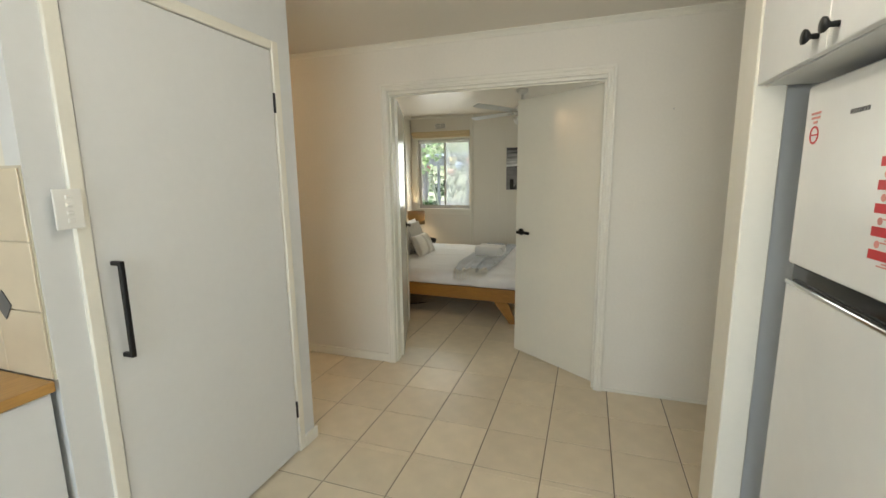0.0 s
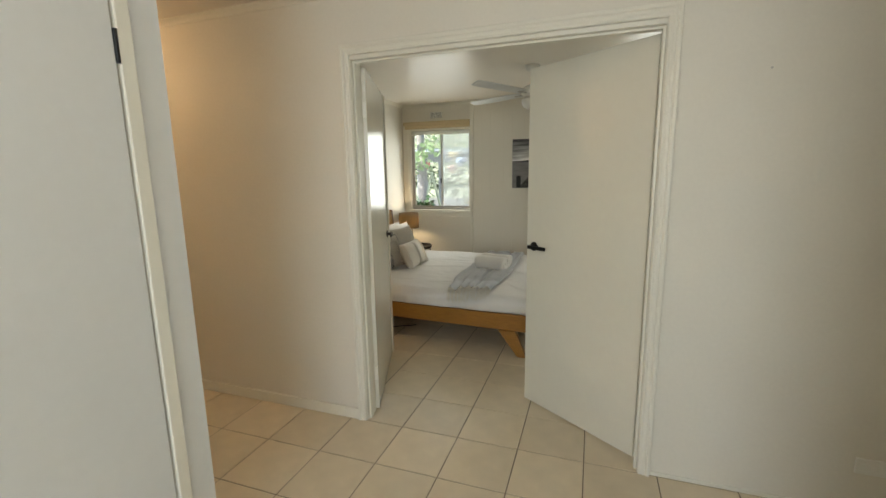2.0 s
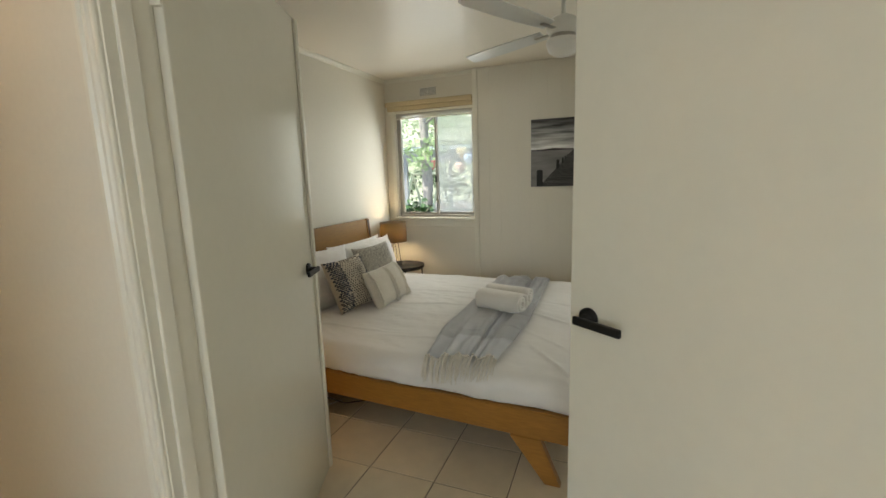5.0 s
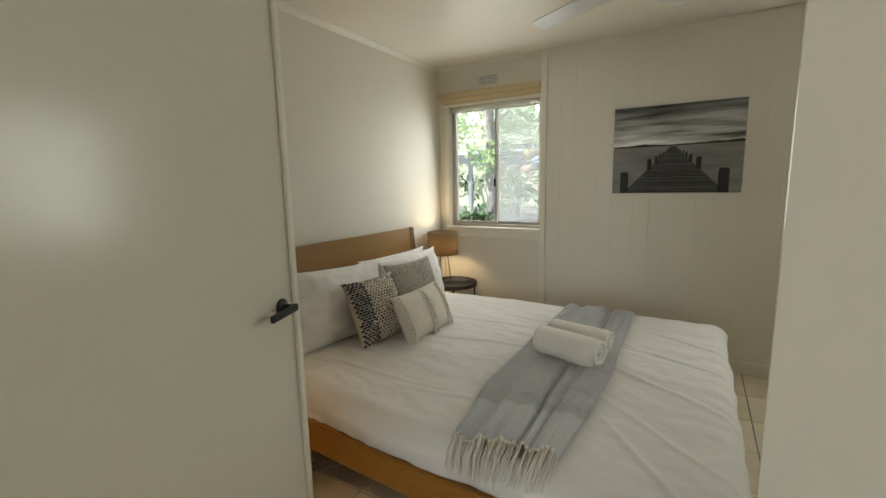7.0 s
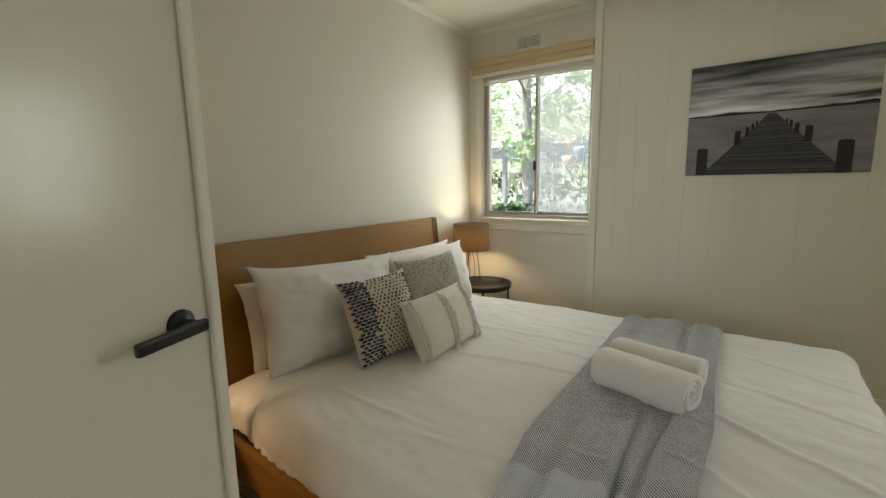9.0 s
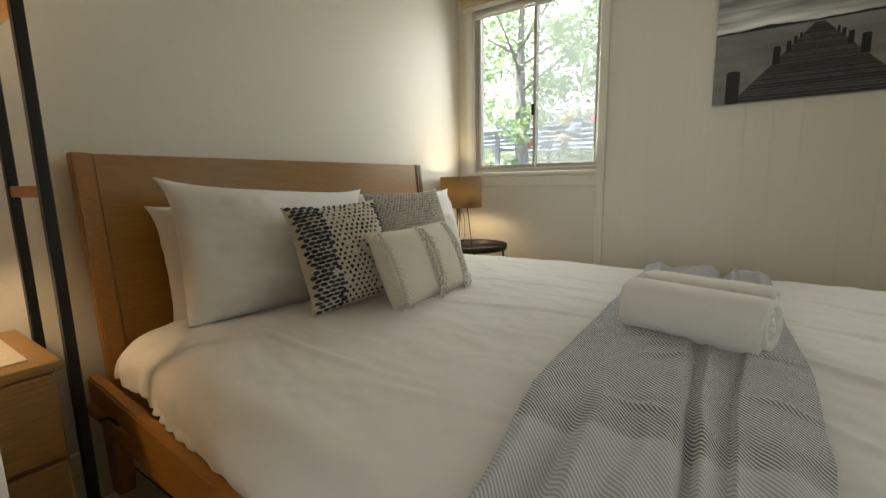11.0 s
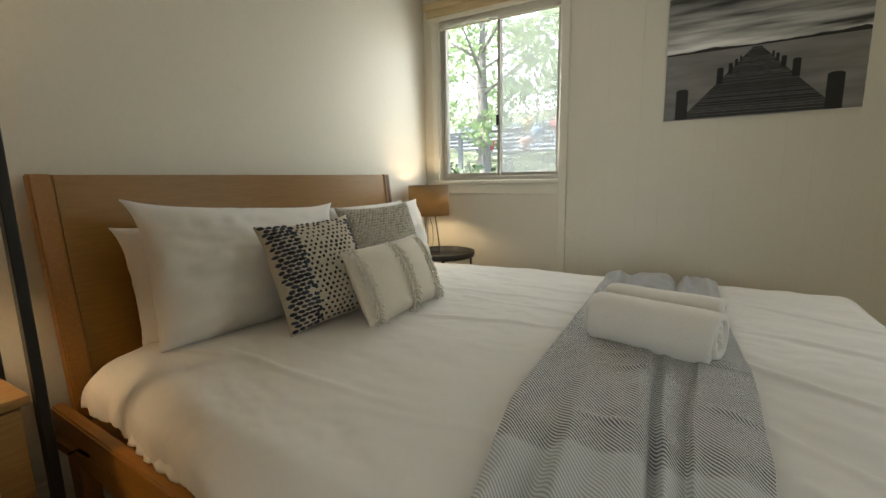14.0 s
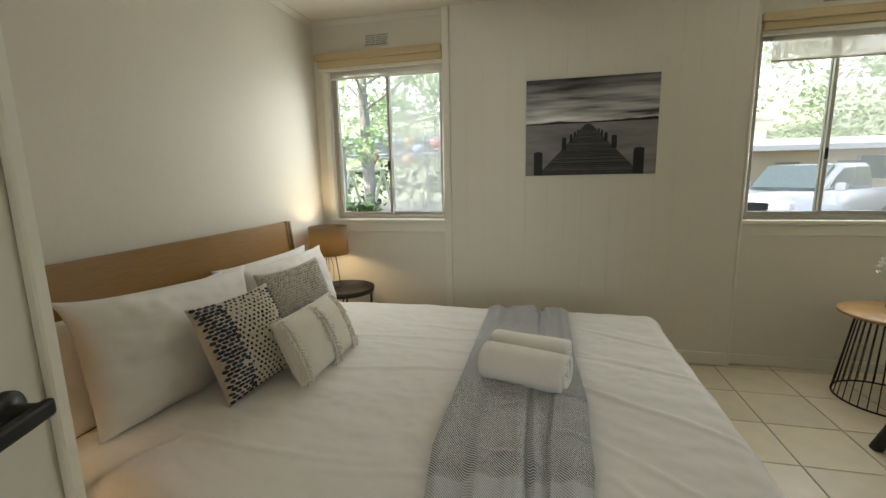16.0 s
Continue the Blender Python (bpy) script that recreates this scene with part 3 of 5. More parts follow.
def duvet():
    X0, X1, Y0, Y1, ZT = -1.045, 1.03, 1.222, 3.05, 0.484
    nu, nv = 270, 230
    drop = 0.150

    def fold(s, lo, hi, r):
        """Runs over the flat and down past an edge with radius r; gives the place and the drop."""
        if s < 0:
            e, q = -s, -1
        elif s > hi - lo:
            e, q = s - (hi - lo), 1
        else:
            return lo + s, 0.0
        base = lo if q < 0 else hi
        a = min(e / r, math.pi / 2)
        return base + q * (r * math.sin(a)), r * (1 - math.cos(a)) + max(0.0, e - r * math.pi / 2)

    r = 0.07
    xa, xb, ya, yb = X0 + r, X1 - r, Y0 + r, Y1 - r
    ext = r * math.pi / 2 + drop - r

    def f(u, v):
        s = u * (xb - xa + 2 * ext) - ext
        t = v * (yb - ya + 2 * ext) - ext
        x, d1 = fold(s, xa, xb, r)
        y, d2 = fold(t, ya, yb, r)
        d = max(d1, d2) if min(d1, d2) <= 0 else min(drop + 0.01, math.hypot(d1, d2))
        crown = 0.012 * (1 - ((x - 0.0) / 1.15) ** 4) * (1 - ((y - 2.13) / 0.95) ** 4)
        wr = 0.010 * fbm(x * 1.6, y * 2.6, 0.3) + 0.0040 * fbm(x * 7 + y * 3, y * 12, 1.7) + 0.0014 * fbm(x * 22 - y * 8, y * 26, 4.4)
        crease = 0.0
        for cx, cy, an, L, amp in ((-0.2, 2.1, 8, 0.7, 0.007), (0.05, 2.32, -4, 0.6, 0.006), (0.72, 2.0, -28, 0.5, 0.008), (0.8, 2.3, -20, 0.4, 0.008),
                                   (0.68, 1.7, -35, 0.45, 0.007), (0.2, 1.55, 12, 0.5, 0.006), (-0.5, 1.5, 4, 0.5, 0.006), (-0.15, 2.45, 5, 0.5, 0.006), (0.0, 2.6, -6, 0.4, 0.005),
                                   (0.85, 2.6, -25, 0.35, 0.008), (0.75, 1.45, -50, 0.3, 0.009), (0.62, 2.4, -30, 0.3, 0.006), (-0.8, 1.42, 20, 0.25, 0.008), (-0.95, 1.4, 60, 0.15, 0.010), (-0.7, 1.38, 70, 0.14, 0.008)):
            c, sn = math.cos(radians(an)), math.sin(radians(an))
            p, q = (x - cx) * c + (y - cy) * sn, -(x - cx) * sn + (y - cy) * c
            if abs(p) < L:
                crease += 1.1 * amp * math.exp(-(q / 0.013) ** 2) * (1 - (p / L) ** 2)
        side = min(1.0, d / 0.06)
        bul = 0.016 * side * fbm(x * 4.5, y * 4.5, 5.1)
        z = ZT + crown * (1 - side) + (wr + crease) * (1 - 0.5 * side) - d
        if d1 > 0:
            x += (1 if x > 0 else -1) * (bul + 0.012 * math.sin(min(1, d1 / drop) * math.pi))
        if d2 > 0:
            y += (1 if y > 2.1 else -1) * (bul + 0.012 * math.sin(min(1, d2 / drop) * math.pi))
            if y < 2.1:
                y += 0.012 * min(1.0, d2 / drop) ** 2
        if y < 2.1:
            y -= 0.058 * max(0.0, min(1.0, (x + 0.25) / 1.1)) * min(1.0, (2.1 - y) / 0.5)
            head = max(0.0, min(1.0, (-0.15 - x) / 0.85))
            near = max(0.0, min(1.0, (1.9 - y) / 0.6))
            y += 0.12 * head * head * (3 - 2 * head) * near * (1 - 0.42 * min(1.0, max(0.0, d2) / drop))
            y += 0.014 * side * (fbm(x * 17, 0.4, 2.5) + 0.5 * fbm(x * 41, z * 5, 7.7)) * head
        if x < -1.075:
            x = -1.075
        hem = 0.012 * fbm(x * 5, y * 5, 8.0) if d > drop * 0.8 else 0
        return (x, y, max(0.351, z + hem))
    bm = sheet(nu, nv, f)
    return solid("duvet", bm, LINEN, "rumpled white cotton duvet over the mattress", "duvet", smooth=True)


duvet()
mt = thing("mattress", "white mattress with a ruffled fitted sheet", "mattress")
part("pad", box(-1.09, 0.94, 1.36, 2.99, 0.281, 0.45, 0.03, seg=3), LINEN, mt)


def ruffle(u, v):
    x = -0.86 + 0.40 * u
    wave = math.sin(u * 46) * 0.5 + fbm(u * 14, 2.0) * 0.8
    fade = math.sin(math.pi * u) ** 0.5
    return (x, 1.306 - 0.055 * u - fade * (0.020 * (1 - v) + 0.007 * wave * (1 - v)), 0.352 + 0.045 * v + 0.004 * (1 - v) * abs(wave))


bm = sheet(120, 6, ruffle)
bmesh.ops.solidify(bm, geom=bm.faces[:], thickness=0.003)
part("sheet_hem", bm, LINEN, mt, "gathered hem of the fitted sheet", True)


def pillow_mesh(w, h, t, n=26, wrinkle=0.006, seed=0.0, corner=0.16, full=0.55, ear=0.0):
    """A filled cushion standing in the x-z plane, its front to -y, the base at z = 0."""
    bm = bmesh.new()
    for s in (-1, 1):
        def f(u, v):
            a, b = 2 * u - 1, 2 * v - 1
            pin = 1 - corner * (1 - (abs(a) ** 2.5)) * 0.5 * abs(b) ** 3
            pin2 = 1 - corner * (1 - (abs(b) ** 2.5)) * 0.5 * abs(a) ** 3
            prof = max(0.0, (1 - abs(a) ** 2.6)) ** full * max(0.0, (1 - abs(b) ** 2.6)) ** full
            wr = wrinkle * fbm(a * 2.2 + seed, b * 2.2, seed + s) * prof ** 0.5
            wr += wrinkle * 0.35 * fbm(a * 7 + seed, b * 4, seed * 2 + s)
            wr += wrinkle * 0.5 * math.sin(14 * (a * abs(b) + seed)) * max(abs(a), abs(b)) ** 6 * prof ** 0.3
            tip = 1 + ear * (abs(a) * max(0.0, b)) ** 7
            z = h / 2 + b * pin * tip * h / 2
            return (a * pin2 * tip * w / 2, s * (0.004 + prof * t / 2 + wr), z)
        sheet(n, n, f, bm)
    bmesh.ops.remove_doubles(bm, verts=bm.verts[:], dist=0.0005)
    # close the seam between front and back
    edges = [e for e in bm.edges if len(e.link_faces) == 1]
    bmesh.ops.bridge_loops(bm, edges=edges)
    return bm


def lean(x, y, z, yaw, back, roll=0):
    """Stands a cushion at (x, y, z), its front turned to yaw, leaning back by so many degrees."""
    return Matrix.Translation((x, y, z)) @ Euler((0, 0, radians(yaw))).to_matrix().to_4x4() @ Euler((-radians(back), 0, 0)).to_matrix().to_4x4() @ Euler((0, radians(roll), 0)).to_matrix().to_4x4()


FLOOR_B = 0.490
# white bed pillows, fronts turned to the foot of the bed
for px_, py_, w, h, tk, seed, back, roll, label in (
        (-1.04, 1.855, 0.77, 0.375, 0.17, 1.0, 11, 0, "plump white cotton bed pillow against the headboard"),
        (-1.03, 2.60, 0.76, 0.385, 0.18, 4.0, 12, 0, "plump white cotton bed pillow against the headboard"),
        (-0.875, 1.815, 0.755, 0.435, 0.20, 7.0, 15, 4, "white cotton bed pillow leaning on another"),
        (-0.87, 2.58, 0.72, 0.40, 0.20, 9.0, 16, 0, "white cotton bed pillow leaning on another")):
    solid("bed_pillow", pillow_mesh(w, h, tk, 40, 0.015, seed, 0.06, 0.60, 0.085 if px_ == -0.875 else 0.045), LINEN, label, "pillow", "white pillows", smooth=True,
          m=lean(px_, py_, FLOOR_B - 0.020, 89, back, roll))

DENIM = mat("blue_rag_weave", (0.055, 0.072, 0.12), 0.95, grain=0.4, scale=120, bump=0.8, bump_scale=300, per_island=0.5, sheen=0.2)
JUTE = mat("beige_jute_weave", (0.68, 0.62, 0.51), 0.95, grain=0.25, scale=160, bump=0.9, bump_scale=260, sheen=0.2)
DOTS = mat("dark_wool_tufts", (0.04, 0.04, 0.045), 0.95, grain=0.4, scale=150, bump=0.6, per_island=0.4)
GREYKNIT = mat("grey_chunky_weave", (0.58, 0.555, 0.49), 0.95, grain=0.3, scale=90, bump=1.0, bump_scale=130, stretch=(1, 1, 2.2), sheen=0.2)
PALEKNIT = mat("pale_grey_wool_tufts", (0.76, 0.72, 0.64), 0.95, grain=0.3, scale=120, bump=0.8, per_island=0.35)


def cushion_y(a, b, t):
    prof = max(0.0, (1 - abs(a) ** 2.6)) ** 0.55 * max(0.0, (1 - abs(b) ** 2.6)) ** 0.55
    return -(0.004 + prof * t / 2)


def tufts(w, h, t, cells, sx, sz, rise, tilt=0.0):
    """Small raised stitches on a cushion's front; cells are (a, b) from -1 to 1."""
    bm = bmesh.new()
    for a, b in cells:
        x = a * w / 2 * (1 - 0.08 * (1 - abs(b) ** 2.5) * abs(a) ** 3)
        z = h / 2 + b * h / 2 * (1 - 0.08 * (1 - abs(a) ** 2.5) * abs(b) ** 3)
        y = cushion_y(a, b, t)
        e = 0.01
        nx = (cushion_y(a + e, b, t) - cushion_y(a - e, b, t)) / (e * w)
        nz = (cushion_y(a, b + e, t) - cushion_y(a, b - e, t)) / (e * h)
        n = Vector((nx, -1, nz)).normalized()
        ux = Vector((1, nx, 0)).normalized()
        uz = n.cross(ux)
        tl = tilt + random.uniform(-0.15, 0.15)
        ux, uz = ux * math.cos(tl) + uz * math.sin(tl), uz * math.cos(tl) - ux * math.sin(tl)
        s1, s2 = sx * random.uniform(0.8, 1.15), sz * random.uniform(0.8, 1.15)
        o = Vector((x, y, z))
        ring = [bm.verts.new(o + ux * s1 * math.cos(q * math.pi / 3) + uz * s2 * math.sin(q * math.pi / 3) - n * 0.002) for q in range(6)]
        top = [bm.verts.new(o + 0.6 * (ux * s1 * math.cos(q * math.pi / 3) + uz * s2 * math.sin(q * math.pi / 3)) + n * rise) for q in range(6)]
        for q in range(6):
            bm.faces.new((ring[q], ring[(q + 1) % 6], top[(q + 1) % 6], top[q]))
        bm.faces.new(top)
    return bm


# dark patterned cushion
W, H, TK = 0.372, 0.376, 0.14
cu = solid("cushion", pillow_mesh(W, H, TK, 24, 0.003, 2.0, 0.16), JUTE, "square beige cushion woven with dark blue rag stripes and dots", "cushion", "scatter cushions", smooth=True,
           m=lean(-0.624, 1.889, FLOOR_B + 0.004, 79.8, 24, -1.8))
for cols in ([-0.93 + 0.135 * i for i in range(4)], [0.80 + 0.13 * i for i in range(2)]):
    rag = [(c + (0.06 if j % 2 else 0), -0.95 + j * 0.073) for j in range(27) for c in cols]
    rag = [(a, b) for a, b in rag if -0.99 < a < 0.97 and random.random() > 0.08]
    part("rag_weave", tufts(W, H, TK, rag, 0.0150, 0.0072, 0.004, 0.0), DENIM, cu, "dark blue rag stripe", True)
dots = [(-0.50 + 0.115 * i + (0.057 if j % 2 else 0), -0.93 + j * 0.085) for j in range(23) for i in range(12)]
dots = [(a + random.uniform(-0.012, 0.012), b + random.uniform(-0.01, 0.01)) for a, b in dots if a < 0.76 and random.random() > 0.05]
part("wool_dots", tufts(W, H, TK, dots, 0.0066, 0.0064, 0.003), DOTS, cu, "small dark wool dots", True)
# grey cushion
W, H, TK = 0.415, 0.395, 0.13
cu = solid("cushion", pillow_mesh(W, H, TK, 24, 0.004, 3.0, 0.16), GREYKNIT, "square grey cushion in a chunky knitted weave", "cushion", "scatter cushions", smooth=True,
           m=lean(-0.657, 2.30, FLOOR_B + 0.007, 80.5, 19, -1))
knit = [(-0.94 + 0.075 * i + (0.037 if j % 2 else 0), -0.94 + j * 0.062) for j in range(31) for i in range(26)]
part("knit_stitches", tufts(W, H, TK, [c for c in knit if c[0] < 0.96], 0.0085, 0.0045, 0.004, 0.3), PALEKNIT, cu, "pale knitted stitches", True)
# fringed lumbar cushion
W, H, TK = 0.435, 0.28, 0.13
cu = solid("cushion", pillow_mesh(W, H, TK, 24, 0.004, 6.0, 0.10), CREAM, "oblong cream cushion with three bands of wool fringe", "cushion", "scatter cushions", smooth=True,
           m=lean(-0.469, 2.099, FLOOR_B - 0.002, 88, 24, -1.3))
for band in (-0.86, 0.0, 0.84):
    bm = bmesh.new()
    for j in range(46):
        b = -0.97 + j * 0.0425
        for side in (-1, 1):
            a = band + side * 0.012
            x, z, y = a * W / 2, H / 2 + b * H / 2 * 0.97, cushion_y(a, b, TK)
            l = random.uniform(0.020, 0.036)
            dx, dz = side * random.uniform(0.4, 1.0), random.uniform(-1.1, -0.1)
            tube([(x, y - 0.001, z), (x + dx * l * 0.5, y - 0.010, z + dz * l * 0.35), (x + dx * l, y - 0.005, z + dz * l)], 0.0040, 5, bm, 0.75)
    if band == 0.0:
        for j in range(8):
            x = band + random.uniform(-0.012, 0.012)
            tube([(x, -0.02, 0.02), (x * 1.4, -0.03, 0.005), (x * 2, -0.028, -0.012)], 0.003, 5, bm, 0.6)
    part("fringe_band", bm, CREAM, cu, "raised wool fringe", True)


# ---- throw and towels ----
def throw_mat():
    m = mat("grey_herringbone_throw", (0.40, 0.41, 0.43), 0.95, bump=0.5, bump_scale=300, sheen=0.3)
    nt = m.node_tree
    b = nt.nodes["Principled BSDF"]
    uv = nt.nodes.new("ShaderNodeUVMap")
    sep = nt.nodes.new("ShaderNodeSeparateXYZ")
    nt.links.new(uv.outputs[0], sep.inputs[0])

    def mathn(op, a, bb=None, c=None):
        n = nt.nodes.new("ShaderNodeMath")
        n.operation = op
        for k, v in enumerate((a, bb, c)):
            if v is None:
                continue
            if isinstance(v, (int, float)):
                n.inputs[k].default_value = v
            else:
                nt.links.new(v, n.inputs[k])
        return n.outputs[0]
    U, V = sep.outputs[0], sep.outputs[1]
    # diagonal twill
    diag = mathn('SUBTRACT', mathn('MULTIPLY', V, 640.0), mathn('MULTIPLY', U, 760.0))
    nz = nt.nodes.new("ShaderNodeTexNoise")
    nz.inputs["Scale"].default_value, nz.inputs["Detail"].default_value = 38.0, 4
    nt.links.new(uv.outputs[0], nz.inputs["Vector"])
    diag = mathn('ADD', diag, mathn('MULTIPLY', nz.outputs[0], 2.2))
    line = mathn('MINIMUM', mathn('MAXIMUM', mathn('MULTIPLY_ADD', mathn("SINE", diag), 0.62, 0.50), 0.0), 1.0)

    def between(lo, hi, soft):
        up = mathn('MULTIPLY', mathn('SUBTRACT', V, lo), 1.0 / soft)
        down = mathn('MULTIPLY', mathn('SUBTRACT', hi, V), 1.0 / soft)
        return mathn('MINIMUM', mathn('MAXIMUM', mathn('MINIMUM', up, down), 0.0), 1.0)
    # woven bands: a pale end, a dark band before it and thin dark rows
    pale = between(1.425, 3.0, 0.012)
    rows = mathn('MAXIMUM', between(1.33, 1.43, 0.05), mathn('MAXIMUM', between(1.075, 1.083, 0.004), between(0.985, 0.992, 0.004)))
    fleck = nt.nodes.new("ShaderNodeTexNoise")
    fleck.inputs["Scale"].default_value, fleck.inputs["Detail"].default_value = 7.0, 3
    nt.links.new(uv.outputs[0], fleck.inputs["Vector"])

    def blend(fac, c0, c1):
        m_ = nt.nodes.new("ShaderNodeMix")
        m_.data_type = 'RGBA'
        nt.links.new(fac, m_.inputs[0])
        for k, c in ((6, c0), (7, c1)):
            if isinstance(c, tuple):
                m_.inputs[k].default_value = (*c, 1)
            else:
                nt.links.new(c, m_.inputs[k])
        return m_
    ground = blend(fleck.outputs[0], (0.050, 0.046, 0.046), (0.16, 0.152, 0.155))
    ground = blend(rows, ground.outputs[2], (0.030, 0.026, 0.026))
    ground = blend(pale, ground.outputs[2], (0.33, 0.345, 0.365))
    mixc = blend(line, ground.outputs[2], (0.63, 0.645, 0.67))
    nt.links.new(mixc.outputs[2], b.inputs["Base Color"])
    return m


THROW = throw_mat()


def throw_z(x, y):
    """Height of the duvet under the throw."""
    r = 0.07
    e = (1.192 + r) - y
    if e <= 0:
        return 0.493 + 0.008 * (1 - ((y - 2.13) / 0.95) ** 4)
    return 0.490 - r * (1 - math.sqrt(max(0.0, 1 - min(1.0, e / (r + 0.004)) ** 2)))


def throw():
    # arc length runs from the far end, over the bed and a little down its near side
    L = 1.70
    nu, nv = 130, 230

    def bump(u, c, w):
        return math.exp(-((u - c) / w) ** 2)

    def f(u, v):
        s = v * L
        yflat = 2.935 - s - 0.03 * (1 - u) * (1 - v) + 0.045 * u * v
        x = 0.112 + u * 0.437 + 0.016 * u * bump(v, 0.6, 0.14)
        x += 0.055 * max(0.0, (v - 0.78) / 0.22) * (1 - u) - 0.03 * max(0.0, (v - 0.82) / 0.18) * u
        near = max(0.0, min(1.0, (v - 0.46) / 0.25))
        far = max(0.0, min(1.0, (0.34 - v) / 0.2))
        crease = 0.53 + 0.17 * (v - 0.5)
        def step(c, w):
            q = max(0.0, min(1.0, (u - c) / w + 0.5))
            return q * q * (3 - 2 * q)
        left, second = 0.20 + 0.06 * v, 0.765 + 0.03 * math.sin(v * 6)
        folds = near * (0.016 * step(left, 0.10) - 0.018 * step(crease, 0.022) + 0.012 * step(crease + 0.045, 0.03) - 0.013 * step(crease + 0.09, 0.05) + 0.016 * step(second, 0.025)
                        - 0.008 * step(0.93, 0.12) + 0.008 * bump(u, 0.05, 0.05) + 0.006 * bump(u, crease - 0.04, 0.03))
        folds += far * (0.018 * bump(u, 0.15, 0.06) + 0.020 * bump(u, 0.45, 0.10) - 0.012 * bump(u, 0.66, 0.03) + 0.016 * bump(u, 0.73, 0.03) + 0.016 * bump(u, 0.93, 0.05))
        folds += near * v * 0.008 * math.sin(u * 30 + 2.5 * fbm(u * 2, v * 4, 3.0)) * max(0.0, (v - 0.7) / 0.3)
        folds += 0.005 * fbm(u * 4, v * 9, 2.2)
        for vc, u0, sl in ((0.565, 0.32, 0.05), (0.60, 0.42, 0.02), (0.585, 0.86, 0.04), (0.645, 0.46, -0.05), (0.735, 0.90, 0.06), (0.80, 0.42, 0.03)):
            folds += 0.0055 * bump(v, vc + sl * (u - u0), 0.006) * bump(u, u0, 0.10)
        folds *= 1.25
        edge_y = 1.262
        if yflat > edge_y:
            y, z = yflat, throw_z(x, yflat)
            ny, nz = 0.0, 1.0
        else:
            a = min((edge_y - yflat) / 0.078, math.pi / 2)
            rest = max(0.0, edge_y - yflat - 0.078 * math.pi / 2)
            y = edge_y - 0.078 * math.sin(a)
            z = 0.490 - 0.078 * (1 - math.cos(a)) - rest
            ny, nz = -math.sin(a), math.cos(a)
        lift = 0.016 + max(-0.013, folds)
        if v < 0.05:
            lift += 0.02 * (1 - v / 0.05) * (0.5 + 0.5 * math.sin(u * 25))
        return (x, y + ny * lift, z + nz * lift)
    bm = sheet(nu, nv, f)
    bm.verts.ensure_lookup_table()
    uvl = bm.loops.layers.uv.new("UVMap")
    for face in bm.faces:
        for lp in face.loops:
            i = lp.vert.index
            lp[uvl].uv = ((i // (nv + 1)) / nu * 0.46, (i % (nv + 1)) / nv * 1.665)
    ob = solid("throw_blanket", bm, THROW, "grey and white herringbone throw with a tasselled end across the bed", "throw", smooth=True)
    ob.modifiers.new("thickness", 'SOLIDIFY').thickness = 0.004
    bm = bmesh.new()
    for k in range(26):
        u = (k + 0.5) / 26
        x, y, z = f(u, 1.0)
        for q in range(3):
            dx = random.uniform(-0.006, 0.006)
            l = random.uniform(0.085, 0.115)
            p1, p2 = f(u, 1 + 0.5 * l / L), f(u, 1 + l / L)
            sx = random.uniform(-0.006, 0.006)
            tube([(x + dx, y, z), (p1[0] + dx * 1.6, p1[1], p1[2]), (p2[0] + dx * 2.4 + sx, p2[1], p2[2] + 0.002)], 0.0034, 5, bm, 0.6)
        add(bm, lathe([(0, -0.007), (0.0065, -0.003), (0.0065, 0.003), (0, 0.007)], 7), pose(x, y - 0.003, z + 0.001))
    part("tassel_fringe", bm, CREAM, ob, "cream knotted tassels", True)


throw()


def rolled_towel(cx, cy, cz, w, ry, rz, yaw, seed):
    """A folded towel rolled up along x: one thick sheet wound from the core outwards."""
    turns, th, m = 3.2, 0.020, 30
    n = 110

    def outline(a, k):
        c, s = math.cos(a), math.sin(a)
        q = (abs(c) ** 2.5 + abs(s) ** 2.5) ** (-1 / 2.5)
        return Vector((0, ry * k * q * c, max(-rz, rz * k * q * s * (1.0 if s > 0 else 1.03))))

    def f(u, v, inner):
        # the outer end of the sheet lies low on the side that faces the foot of the roll
        a = -2.2 - (1 - u) * turns * 2 * math.pi
        k = 1.0 - (1 - u) * 0.90
        p = outline(a, max(0.06, k - (th / ry if inner else 0)))
        e = abs(2 * v - 1)
        soft = 1 - (0.16 if not inner else -0.02) * max(0.0, (e - 0.88) / 0.12) ** 2 * (th / ry)
        wob = 1 + 0.030 * fbm(p.y * 16 + seed, p.z * 16, v * 3 + seed) + 0.012 * fbm(p.y * 50, v * 14, seed)
        slip = 0.006 * math.sin(u * 9 + seed) * (1 if v > 0.5 else -1) * e ** 4
        return Vector(((v - 0.5) * w + slip, p.y * soft * wob, max(-rz, p.z * soft * wob)))
    bm = bmesh.new()
    out = [[bm.verts.new(f(i / n, j / m, False)) for j in range(m + 1)] for i in range(n + 1)]
    inn = [[bm.verts.new(f(i / n, j / m, True)) for j in range(m + 1)] for i in range(n + 1)]
    for i in range(n):
        for j in range(m):
            bm.faces.new((out[i][j], out[i + 1][j], out[i + 1][j + 1], out[i][j + 1]))
            bm.faces.new((inn[i][j], inn[i][j + 1], inn[i + 1][j + 1], inn[i + 1][j]))
        for j in (0, m):
            bm.faces.new((out[i][j], inn[i][j], inn[i + 1][j], out[i + 1][j]))
    for i in (0, n):
        for j in range(m):
            bm.faces.new((out[i][j], out[i][j + 1], inn[i][j + 1], inn[i][j]))
    return solid("rolled_towel", bm, TOWEL, "rolled white bath towel lying on the throw", "towel", "rolled towels", smooth=True, m=pose(cx, cy, cz, 0, 0, yaw))


